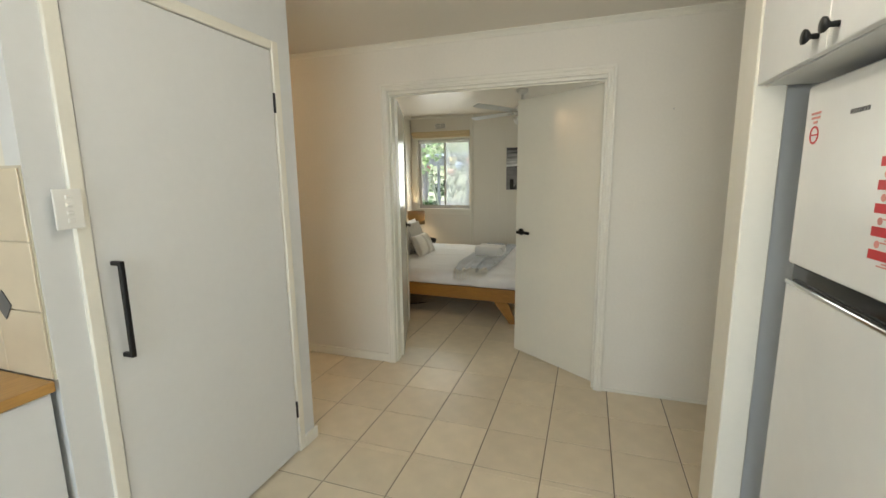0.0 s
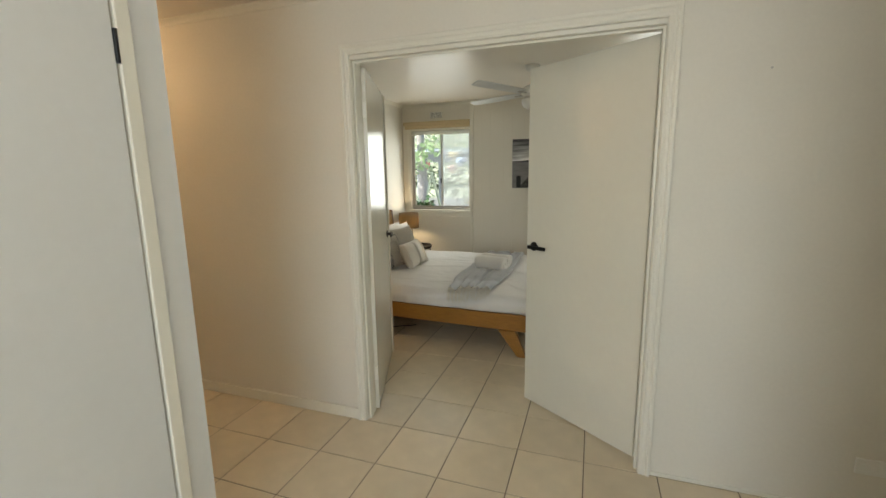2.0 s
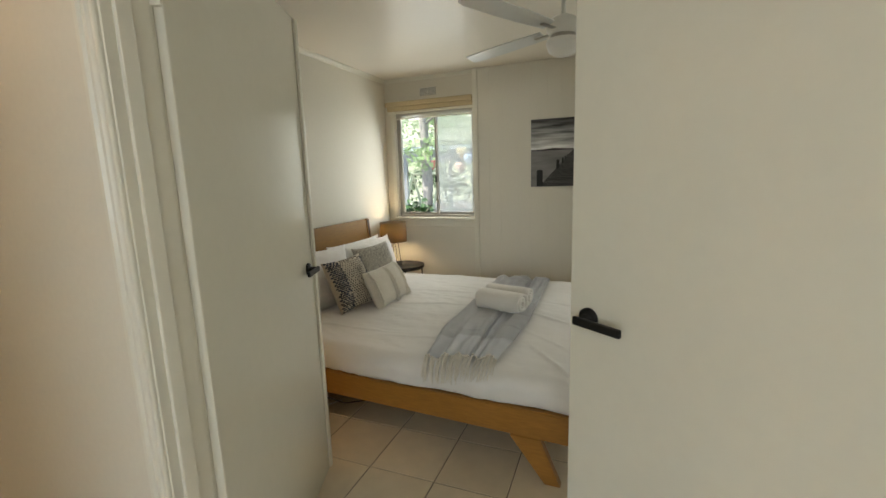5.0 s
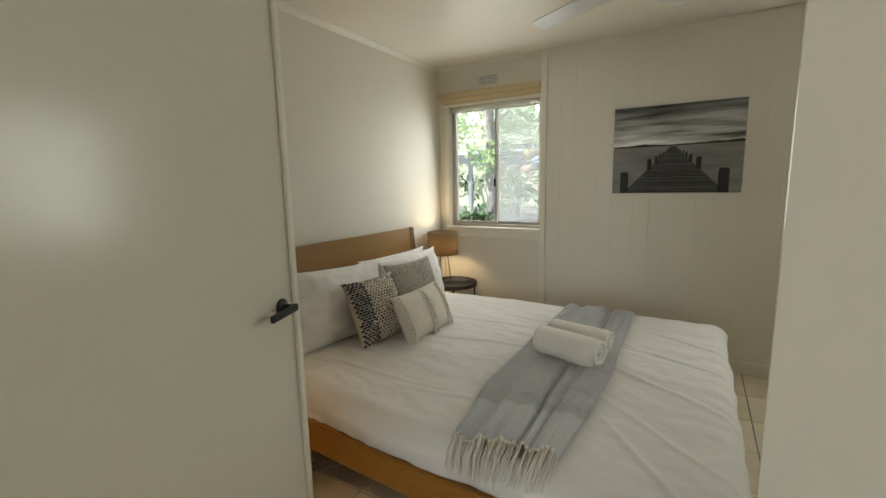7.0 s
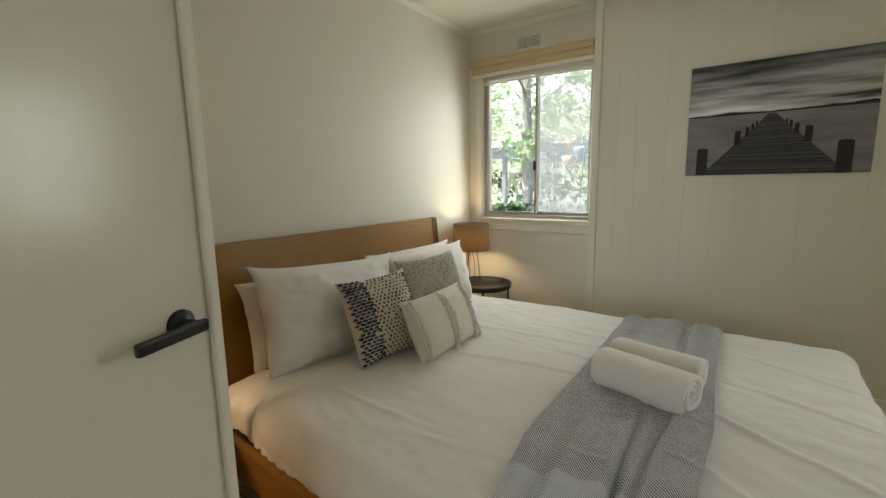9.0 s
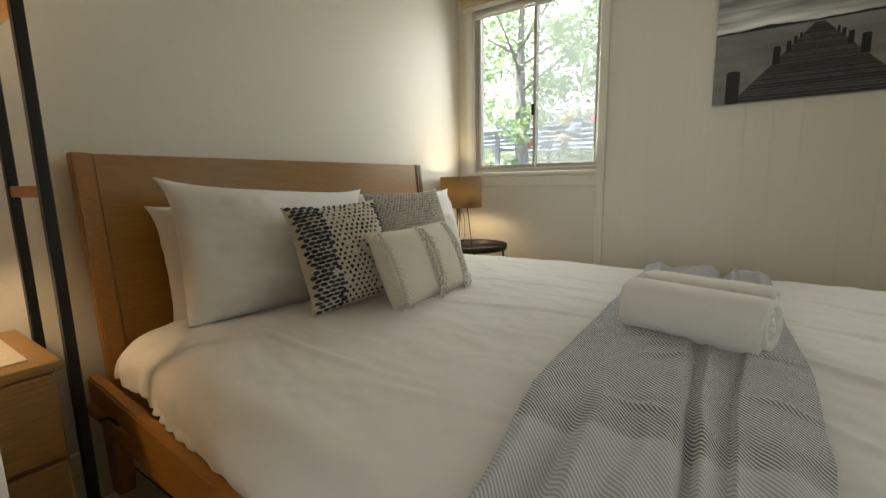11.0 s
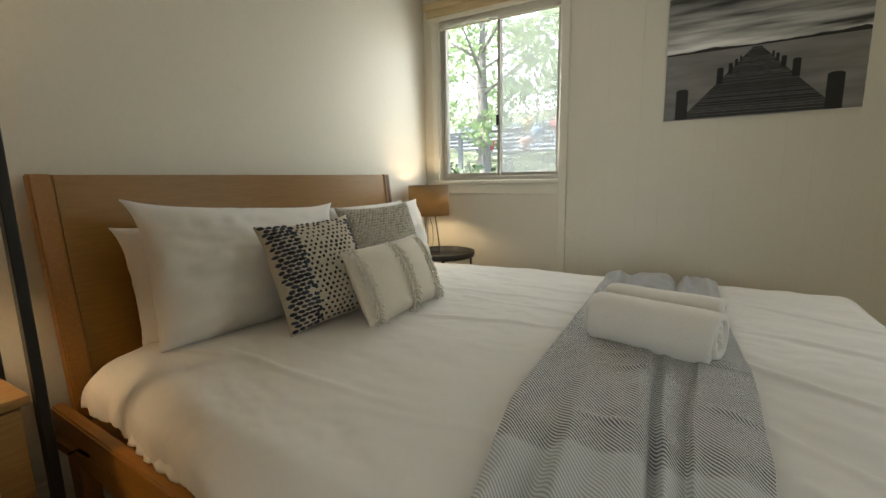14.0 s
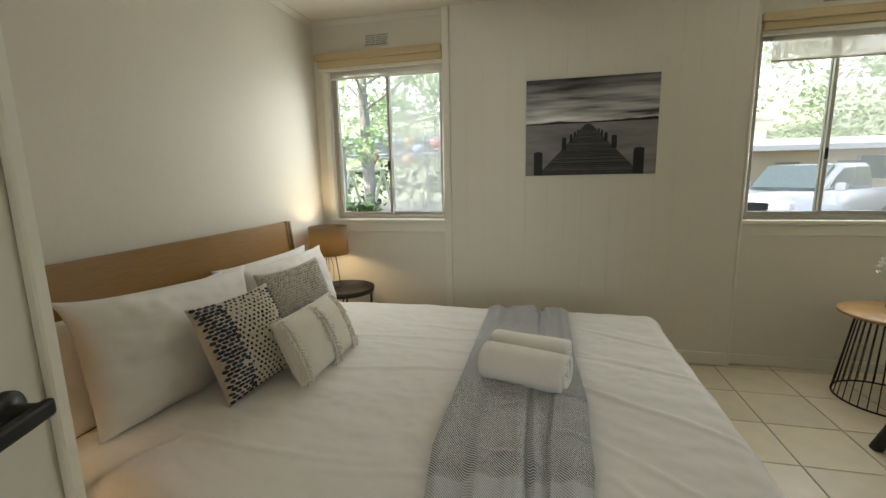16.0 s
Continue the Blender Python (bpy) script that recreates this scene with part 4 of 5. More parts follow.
rolled_towel(0.350, 2.058, 0.576, 0.315, 0.080, 0.070, -17, 1.0)
rolled_towel(0.368, 2.215, 0.574, 0.31, 0.066, 0.068, -14, 5.0)

# ---- bedside tray table and lamps ----
tt = thing("tray_table", "round black metal tray side table", "table", pose(-0.995, 3.31, 0))
part("tray", lathe([(0, 0.462), (0.208, 0.462), (0.213, 0.466), (0.216, 0.496), (0.213, 0.498), (0.209, 0.494), (0.206, 0.468), (0, 0.467)], 48), BLACK, tt, "", True)
for k in range(4):
    a = math.pi / 4 + k * math.pi / 2 - 0.25
    part("leg", tube([(0.19 * math.cos(a), 0.19 * math.sin(a), 0.461), (0.19 * math.cos(a), 0.19 * math.sin(a), 0.0)], 0.007, 8), BLACK, tt)
part("ring", lathe([(0.184, 0.10), (0.196, 0.10), (0.196, 0.108), (0.184, 0.108)], 40, close=True), BLACK, tt)


def shade_mat():
    m = bpy.data.materials.new("dark_linen_shade")
    m.use_nodes = True
    nt = m.node_tree
    b = nt.nodes["Principled BSDF"]
    b.inputs["Base Color"].default_value = (0.15, 0.125, 0.095, 1)
    b.inputs["Roughness"].default_value = 0.9
    tl = nt.nodes.new("ShaderNodeBsdfTranslucent")
    tl.inputs["Color"].default_value = (0.46, 0.35, 0.18, 1)
    mx = nt.nodes.new("ShaderNodeMixShader")
    w = nt.nodes.new("ShaderNodeTexNoise")
    w.inputs["Scale"].default_value = 180
    mr = nt.nodes.new("ShaderNodeMapRange")
    mr.inputs["To Min"].default_value, mr.inputs["To Max"].default_value = 0.28, 0.56
    nt.links.new(w.outputs[0], mr.inputs[0])
    nt.links.new(mr.outputs[0], mx.inputs[0])
    nt.links.new(b.outputs[0], mx.inputs[1])
    nt.links.new(tl.outputs[0], mx.inputs[2])
    nt.links.new(mx.outputs[0], nt.nodes["Material Output"].inputs[0])
    return m


SHADE = shade_mat()
BULB = emit_mat("warm_bulb", (1.0, 0.72, 0.42), 4.0)


def table_lamp(x, y, z, label):
    """A wire-framed lamp with a drum shade, its foot at z."""
    l = thing("table_lamp", label, "lamp", pose(x, y, z), group="bedside lamps")
    part("shade", lathe([(0.134, 0.266), (0.137, 0.266), (0.137, 0.468), (0.134, 0.468)], 40, close=True), SHADE, l, "dark linen drum shade", True)
    for k in range(3):
        a = k * 2 * math.pi / 3 + 0.5
        c, s = math.cos(a), math.sin(a)
        c2, s2 = math.cos(a + 0.35), math.sin(a + 0.35)
        part("wire_leg", tube([(0.014 * c, 0.014 * s, 0.27), (0.042 * c, 0.042 * s, 0.262), (0.072 * c, 0.072 * s, 0.004), (0.072 * c2, 0.072 * s2, 0.004),
                               (0.042 * c2, 0.042 * s2, 0.262)], 0.0022, 6), BLACK, l)
    part("base_ring", lathe([(0.070, 0.0), (0.075, 0.0), (0.075, 0.004), (0.070, 0.004)], 32, close=True), BLACK, l)
    part("socket", lathe([(0, 0.262), (0.016, 0.262), (0.016, 0.315), (0, 0.315)], 16), BLACK, l)
    part("cord", tube([(0.0, 0.0, 0.265), (0.02, 0.01, 0.18), (0.01, 0.03, 0.08), (-0.03, 0.06, 0.006)], 0.002, 6), BLACK, l)
    bu = part("bulb", lathe([(0, 0.315), (0.012, 0.316), (0.016, 0.33), (0.027, 0.355), (0.024, 0.38), (0.010, 0.394), (0, 0.396)], 16), BULB, l, "", True)
    bu.visible_shadow = False
    return l


table_lamp(-1.11, 3.335, 0.4685, "lit table lamp with a dark linen shade on wire legs")
table_lamp(-1.08, 0.86, 0.513, "lit table lamp with a dark linen shade on the chest")

# ---- chest of drawers and open shelf beside the bed ----
# pale oak darkened: the shade on the chest is put into its colour
OAK_SHADED = mat("shaded_bedside_oak", (0.38, 0.22, 0.075), 0.5, grain=0.3, scale=16, stretch=(9, 1, 9), bump=0.1, bump_scale=60, blotch=0.1)
ch = thing("chest_of_drawers", "oak bedside chest with three drawers", "drawers")
part("carcass", box(-1.262, -0.885, 0.66, 1.135, 0.02, 0.488, 0.002), OAK_SHADED, ch)
part("top", box(-1.264, -0.863, 0.65, 1.148, 0.489, 0.512, 0.004, seg=2), OAK_SHADED, ch)
for k in range(2):
    z1 = 0.482 - k * 0.218
    part("drawer_front", box(-0.884, -0.868, 0.664, 1.131, z1 - 0.205, z1, 0.003), OAK_SHADED, ch)
part("plinth", box(-1.25, -0.90, 0.68, 1.12, 0, 0.019), OAK_SHADED, ch)
solid("place_mat", box(-1.20, -0.92, 0.74, 1.10, 0.5125, 0.516, 0.001), JUTE, "woven beige mat on the bedside chest", "mat")
sh = thing("ladder_shelf", "black steel framed open shelf with oak cross rails", "shelf")
for yy in (1.157, 0.62):
    part("upright", box(-0.893, -0.867, yy, yy + 0.022, 0, 2.05, 0.002), BLACK, sh)
    part("upright", box(-1.160, -1.134, yy, yy + 0.022, 0, 2.05, 0.002), BLACK, sh)
    for z in (0.90, 1.30, 1.70):
        part("cross_rail", box(-1.1338, -0.8932, yy + 0.003, yy + 0.019, z - 0.014, z + 0.014, 0.002), PALEOAK, sh, "oak cross rail")
for z in (1.315, 1.715):
    part("shelf_board", box(-1.175, -0.86, 0.60, 1.155, z, z + 0.018, 0.002), PALEOAK, sh, "oak shelf board")
solid("extension_lead", tube([(-0.87, 1.20, 0.33), (-0.93, 1.235, 0.30), (-0.80, 1.30, 0.20), (-0.62, 1.36, 0.10), (-0.50, 1.45, 0.02), (-0.3, 1.6, 0.008)], 0.004, 6), BLACK, "black power cord trailing under the bed", "cable", smooth=True)
solid("charging_lead", tube([(-1.02, 1.16, 0.03), (-0.9, 1.2, 0.006), (-0.7, 1.28, 0.006), (-0.55, 1.5, 0.006)], 0.003, 6), PLASTIC, "white cord lying on the tiles", "cable", smooth=True)

# ---- picture ----
pc = thing("canvas_picture", "black and white canvas picture of a wooden jetty", "picture", pose(0.283, 3.530, 1.265))
PW, PH = 0.813, 0.615


def sky_mat():
    m = bpy.data.materials.new("printed_sky")
    m.use_nodes = True
    nt = m.node_tree
    b = nt.nodes["Principled BSDF"]
    b.inputs["Roughness"].default_value = 0.6
    co = nt.nodes.new("ShaderNodeTexCoord")
    mp = nt.nodes.new("ShaderNodeMapping")
    mp.inputs["Scale"].default_value = (1.3, 1, 15)
    nt.links.new(co.outputs["Object"], mp.inputs[0])
    ns = nt.nodes.new("ShaderNodeTexNoise")
    ns.inputs["Scale"].default_value, ns.inputs["Detail"].default_value = 1.6, 7
    nt.links.new(mp.outputs[0], ns.inputs["Vector"])
    sep = nt.nodes.new("ShaderNodeSeparateXYZ")
    nt.links.new(co.outputs["Object"], sep.inputs[0])
    gr = nt.nodes.new("ShaderNodeMapRange")
    gr.inputs["From Min"].default_value, gr.inputs["From Max"].default_value = 0.37, 0.62
    gr.inputs["To Min"].default_value, gr.inputs["To Max"].default_value = 2.3, 0.34
    nt.links.new(sep.outputs[2], gr.inputs[0])
    rp = nt.nodes.new("ShaderNodeMapRange")
    rp.inputs["From Min"].default_value, rp.inputs["From Max"].default_value = 0.32, 0.68
    rp.inputs["To Min"].default_value, rp.inputs["To Max"].default_value = 0.02, 0.42
    nt.links.new(ns.outputs[0], rp.inputs[0])
    mu = nt.nodes.new("ShaderNodeMath")
    mu.operation = 'MULTIPLY'
    nt.links.new(rp.outputs[0], mu.inputs[0])
    nt.links.new(gr.outputs[0], mu.inputs[1])
    cc = nt.nodes.new("ShaderNodeCombineColor")
    for k in range(3):
        nt.links.new(mu.outputs[0], cc.inputs[k])
    nt.links.new(cc.outputs[0], b.inputs["Base Color"])
    return m


WATER = mat("printed_water", (0.28, 0.27, 0.27), 0.6, grain=0.45, scale=2.0, stretch=(1.5, 1, 9))
HILL = mat("printed_ridge", (0.018, 0.018, 0.018), 0.6, grain=0.3, scale=20)
PLANK = mat("printed_planks", (0.095, 0.09, 0.088), 0.6, grain=0.7, scale=30, stretch=(1, 1, 5), per_island=0.65)
POSTM = mat("printed_posts", (0.012, 0.012, 0.012), 0.6, grain=0.3, scale=40)
part("canvas", box(0, PW, 0.0, 0.018, 0, PH, 0.001), sky_mat(), pc, "stormy printed sky", False)
part("printed_water", extrude_poly([(0.001, 0.001), (PW - 0.001, 0.001), (PW - 0.001, 0.342), (0.001, 0.332)], 'y', -0.0006, 0.0001), WATER, pc)
hill = [(0.001, 0.33)] + [(PW * k / 40, 0.340 + 0.006 * fbm(k * 0.31, 3.3) + 0.016 * max(0, (k - 24) / 16) + 0.008 * math.exp(-((k - 10) / 4) ** 2)) for k in range(0, 40)] + [(PW - 0.001, 0.352), (PW - 0.001, 0.335)]
hill[1] = (0.0015, hill[1][1])
part("printed_ridge", extrude_poly(hill, 'y', -0.0012, -0.0006), HILL, pc)
bm = bmesh.new()
zs = [0.004]
while zs[-1] < 0.326:
    zs.append(zs[-1] + max(0.0022, 0.0150 * (1 - zs[-1] / 0.34)))
for a, b in zip(zs, zs[1:]):
    def jx(z):
        q = z / 0.332
        return 0.072 + (0.383 - 0.072) * q ** 0.96, 0.735 + (0.407 - 0.735) * q ** 0.96
    (l0, r0), (l1, r1) = jx(a), jx(b)
    g = (b - a) * 0.10
    extrude_poly([(l0, a), (r0, a), (r1, b - g), (l1, b - g)], 'y', -0.0018, -0.0012, bm)
part("printed_jetty", bm, PLANK, pc)
for cx, z0, w, hh in ((0.083, 0.0, 0.056, 0.155), (0.708, 0.0, 0.064, 0.168), (0.248, 0.165, 0.028, 0.08), (0.557, 0.165, 0.032, 0.085), (0.291, 0.212, 0.017, 0.05),
                      (0.506, 0.215, 0.020, 0.052), (0.314, 0.245, 0.012, 0.034), (0.480, 0.248, 0.013, 0.036), (0.332, 0.268, 0.008, 0.024), (0.462, 0.27, 0.009, 0.026)):
    z0 = max(z0, 0.001)
    part("printed_post", extrude_poly([(cx - w / 2, z0), (cx + w / 2, z0), (cx + w / 2, z0 + hh * 0.95), (cx + w / 4, z0 + hh), (cx - w / 4, z0 + hh), (cx - w / 2, z0 + hh * 0.95)], 'y', -0.0026, -0.0019), POSTM, pc)

# ---- ceiling fan ----
fx, fy = 0.73, 1.98
fan = thing("ceiling_fan", "white ceiling fan with a frosted round light", "fan", pose(fx, fy, 0))
part("canopy", lathe([(0, CZ - 0.001), (0.065, CZ - 0.001), (0.062, CZ - 0.03), (0.03, CZ - 0.055), (0, CZ - 0.055)], 28), PLASTIC, fan, "", True)
part("rod", lathe([(0, CZ - 0.056), (0.012, CZ - 0.056), (0.012, 2.23), (0, 2.23)], 14), PLASTIC, fan)
part("motor", lathe([(0, 2.229), (0.05, 2.226), (0.088, 2.20), (0.092, 2.16), (0.075, 2.135), (0, 2.134)], 32), PLASTIC, fan, "", True)
part("light_collar", lathe([(0, 2.133), (0.068, 2.133), (0.072, 2.11), (0, 2.11)], 28), STEEL, fan)
part("light_bowl", lathe([(0, 2.109), (0.088, 2.109), (0.092, 2.085), (0.075, 2.045), (0.04, 2.025), (0, 2.02)], 32), FROST, fan, "frosted glass bowl", True)
for k in range(4):
    a = radians(151 + 90 * k)
    bm = sheet(16, 5, lambda u, v: (0.13 + 0.61 * u, (v - 0.5) * (0.075 + 0.03 * math.sin(u * 2.6)) * (1 if u < 0.97 else 0.8), (v - 0.5) * 0.02))
    bmesh.ops.solidify(bm, geom=bm.faces[:], thickness=0.006)
    bmesh.ops.transform(bm, matrix=pose(0, 0, 2.165, 0, 0, math.degrees(a)), verts=bm.verts[:])
    bl = part("blade", bm, BLADE, fan)
    br = box(0.07, 0.19, -0.014, 0.014, 2.152, 2.158, 0.002)
    bmesh.ops.transform(br, matrix=pose(0, 0, 0, 0, 0, math.degrees(a)), verts=br.verts[:])
    part("bracket", br, STEEL, bl)

# ---- wire side table with vase, and black chair ----
cx, cy = 2.27, 3.22
st = thing("wire_side_table", "round oak topped side table on a black wire basket", "table", pose(cx, cy, 0))
part("top", lathe([(0, 0.482), (0.242, 0.482), (0.250, 0.488), (0.250, 0.499), (0.244, 0.503), (0, 0.503)], 44), PALEOAK, st, "round oak top", True)
for r, z in ((0.228, 0.006), (0.165, 0.476)):
    part("ring", lathe([(r - 0.004, z - 0.004), (r + 0.004, z - 0.004), (r + 0.004, z + 0.004), (r - 0.004, z + 0.004)], 44, close=True), BLACK, st)
for k in range(36):
    a = 2 * math.pi * k / 36
    part("wire", tube([(0.228 * math.cos(a), 0.228 * math.sin(a), 0.008), (0.165 * math.cos(a), 0.165 * math.sin(a), 0.478)], 0.0026, 5), BLACK, st)
va = thing("vase", "small dark vase with pale dried flowers", "vase", pose(cx - 0.01, cy + 0.0, 0.5035))
part("body", lathe([(0, 0), (0.035, 0), (0.05, 0.03), (0.045, 0.075), (0.022, 0.10), (0.026, 0.115), (0.020, 0.115), (0, 0.04)], 24), GLOSSBLACK, va, "", True)
bm = bmesh.new()
bf = bmesh.new()
for k in range(14):
    a, t = random.uniform(0, 6.28), random.uniform(0.03, 0.16)
    tip = (t * math.cos(a), t * math.sin(a), random.uniform(0.20, 0.30))
    tube([(0, 0, 0.05), (tip[0] * 0.4, tip[1] * 0.4, 0.16), tip], 0.0014, 5, bm)
    for q in range(6):
        o = Vector(tip) + Vector((random.uniform(-.014, .014), random.uniform(-.014, .014), random.uniform(-.014, .014)))
        add(bf, lathe([(0, -0.004), (0.007, 0.0), (0, 0.006)], 6), pose(*o, random.uniform(0, 90), random.uniform(0, 90), 0))
part("stems", bm, JUTE, va)
part("flowers", bf, LINEN, va)
co_ = thing("chair", "black metal chair with splayed legs", "chair", pose(2.16, 2.46, 0))
part("seat", box(-0.20, 0.20, -0.20, 0.20, 0.43, 0.455, 0.012, seg=2), BLACK, co_)
part("backrest", box(0.17, 0.20, -0.19, 0.19, 0.62, 0.85, 0.01, seg=2), BLACK, co_)
for sx, sy in ((-1, 1), (-1, -1), (1, 1), (1, -1)):
    part("leg", tube([(sx * 0.16, sy * 0.16, 0.43), (sx * 0.22, sy * 0.23, 0.10), (sx * 0.245, sy * 0.255, 0.0)], 0.026, 10), BLACK, co_)
for sy in (-1, 1):
    part("back_post", tube([(0.18, sy * 0.16, 0.45), (0.185, sy * 0.16, 0.75)], 0.012, 8), BLACK, co_)

# ---- ceiling lights ----
LITGLASS = emit_mat("lit_diffuser", (1.0, 0.80, 0.55), 1.0)
# the kitchen fitting is added around the fill light and stays unseen
for lx, ly, label in ((-1.85, -0.55, "round frosted hall ceiling light, lit"), (1.3, -1.95, "added round kitchen ceiling light for fill, out of view")):
    hl = thing("ceiling_light", label, "light", pose(lx, ly, 0), group="ceiling lights")
    part("base", lathe([(0, CZ - 0.001), (0.12, CZ - 0.001), (0.12, CZ - 0.02), (0, CZ - 0.02)], 32), PLASTIC, hl)
    part("diffuser", lathe([(0.0, CZ - 0.021), (0.115, CZ - 0.021), (0.10, CZ - 0.05), (0.05, CZ - 0.068), (0, CZ - 0.072)], 32), LITGLASS, hl, "", True)

# ---- outdoors ----
GROUND = mat("pale_gravel", (0.23, 0.23, 0.21), 0.95, grain=0.4, scale=8, bump=0.5, bump_scale=60, blotch=0.3)
BARK = mat("grey_bark", (0.56, 0.52, 0.47), 0.9, grain=0.4, scale=12, stretch=(3, 3, 0.7), bump=0.8, bump_scale=40)
LEAF = mat("green_leaves", (0.34, 0.45, 0.24), 0.55, per_island=0.3, grain=0.2, scale=20)


def backlit(m, colour, share):
    nt = m.node_tree
    tl = nt.nodes.new("ShaderNodeBsdfTranslucent")
    tl.inputs["Color"].default_value = (*colour, 1)
    mx = nt.nodes.new("ShaderNodeMixShader")
    mx.inputs[0].default_value = share
    nt.links.new(nt.nodes["Principled BSDF"].outputs[0], mx.inputs[1])
    nt.links.new(tl.outputs[0], mx.inputs[2])
    nt.links.new(mx.outputs[0], nt.nodes["Material Output"].inputs[0])


backlit(LEAF, (0.58, 0.74, 0.42), 0.7)
LEAFD = mat("glossy_shrub_leaves", (0.055, 0.16, 0.03), 0.4, per_island=0.5, grain=0.2, scale=20)
FENCE = mat("painted_fence_steel", (0.42, 0.45, 0.46), 0.5, 0.3, grain=0.2, scale=20)
SHADESAIL = mat("pergola_roof_sheet", (0.50, 0.54, 0.56), 0.6, grain=0.1, scale=10)
RENDERW = mat("beige_cabin_cladding", (0.55, 0.45, 0.30), 0.8, grain=0.12, scale=18, bump=0.2, bump_scale=60, blotch=0.1)
ROOF = mat("grey_metal_roof", (0.40, 0.41, 0.42), 0.5, 0.2, grain=0.12, scale=12)
CARP = mat("silver_car_paint", (0.50, 0.53, 0.56), 0.25, 0.4, grain=0.03, scale=12)
CARG = mat("dark_car_glass", (0.10, 0.13, 0.13), 0.06, grain=0.1, scale=6)
TYRE = mat("tyre_rubber", (0.02, 0.02, 0.02), 0.85, grain=0.2, scale=60)
GZ = -0.45
PERG = mat("pergola_steel", (0.40, 0.42, 0.43), 0.5, 0.2, grain=0.15, scale=20)
HAZE = emit_mat("pale_sky_haze", (0.95, 0.98, 1.0), 0.75)
solid("backdrop", box(-260, 260, 118, 118.5, -10, 150), HAZE, "pale hazy bright sky", "backdrop", kind="structure")
bm = box(-400, 400, 3.76, 600, GZ - 0.05, GZ)
solid("ground", bm, GROUND, "dry pale lawn and gravel outside", "ground", kind="structure")


def leaf_cloud(bm, c, rad, count, size, flat=0.8):
    for _ in range(count):
        d = Vector((random.gauss(0, 1), random.gauss(0, 1), random.gauss(0, 1) * flat))
        d = d.normalized() * (random.random() ** 0.45)
        o = Vector(c) + Vector((d.x * rad, d.y * rad, d.z * rad * flat))
        s = size * random.uniform(0.6, 1.3)
        e = Euler((random.uniform(-1, 1), random.uniform(-1, 1), random.uniform(0, 6.28))).to_matrix()
        pts = [(-0.5, 0, 0), (0, -0.3, 0.06), (0.5, 0, -0.05), (0, 0.3, 0.06)]
        bm.faces.new([bm.verts.new(o + e @ Vector(p) * s) for p in pts])


def tree(x, y, h, crown_z, spread, n, size, label):
    t = thing("tree", label, "tree", pose(x, y, GZ))
    bm = tube([(0, 0, 0), (0.05, 0, h * 0.3), (-0.04, 0.05, h * 0.6), (0.05, 0, h)], 0.17, 12, taper=0.45)
    for k in range(7):
        a = k * 2.4
        z = crown_z * (0.94 + 0.05 * k)
        tube([(0, 0, z), (0.5 * spread * math.cos(a), 0.5 * spread * math.sin(a), z + 0.5), (spread * math.cos(a), spread * math.sin(a), z + 0.9)], 0.03, 7, bm, 0.35)
    part("trunk", bm, BARK, t, "", True)
    bm = bmesh.new()
    for k in range(n):
        a, r = random.uniform(0, 6.28), spread * random.random() ** 0.6 * 1.25
        leaf_cloud(bm, (r * math.cos(a), r * math.sin(a), crown_z + random.uniform(-0.15, 2.8)), random.uniform(0.35, 0.75), 60, size)
    for k in range(3):
        leaf_cloud(bm, (random.uniform(-0.3, 0.35), random.uniform(-0.45, 0.1), crown_z * 0.68 + 0.2 * k), 0.38, 60, size)
    part("crown", bm, LEAF, t)
    return t


tree(-3.2, 9.0, 5.6, 3.25, 1.6, 40, 0.15, "tall grey-barked tree with bright green leaves")
tree(-1.2, 13.5, 6.0, 3.6, 2.2, 46, 0.24, "leafy tree behind the pergola")
sb = thing("shrub", "glossy green leafy shrub below the window", "shrub", pose(-1.62, 4.75, GZ))
bm = bmesh.new()
for k in range(8):
    a = k * 0.9
    tube([(0, 0, 0), (0.12 * math.cos(a), 0.12 * math.sin(a), 0.7), (0.3 * math.cos(a), 0.25 * math.sin(a), 1.42)], 0.012, 6, bm, 0.5)
part("stems", bm, BARK, sb)
bm = bmesh.new()
for k in range(9):
    leaf_cloud(bm, (random.uniform(-0.28, 0.30), random.uniform(-0.2, 0.25), 1.38 + random.uniform(-0.30, 0.14)), 0.16, 26, 0.12)
part("leaves", bm, LEAFD, sb)

# pergola with sheeted roof
backlit(SHADESAIL, (0.80, 0.85, 0.88), 0.75)
pg = thing("pergola", "steel framed pergola with pale roof sheets", "pergola")
for px_ in (-7.4, -4.6, -1.9, 0.4):
    for py_ in (10.8, 14.5, 19.0):
        part("post", box(px_ - 0.05, px_ + 0.05, py_ - 0.05, py_ + 0.05, GZ, 2.05), PERG, pg)
for py_ in (10.8, 12.0, 13.2, 14.5, 16.5, 19.0):
    part("beam", box(-7.6, 0.6, py_ - 0.025, py_ + 0.025, 2.051, 2.13), PERG, pg)
for k in range(5):
    part("rafter", box(-7.5 + 2 * k, -7.46 + 2 * k, 10.5, 19.3, 2.131, 2.19), PERG, pg)
for k in range(4):
    part("roof_sheet", box(-7.6 + 2.05 * k, -5.57 + 2.05 * k, 10.4, 19.4, 2.191, 2.21), SHADESAIL, pg)
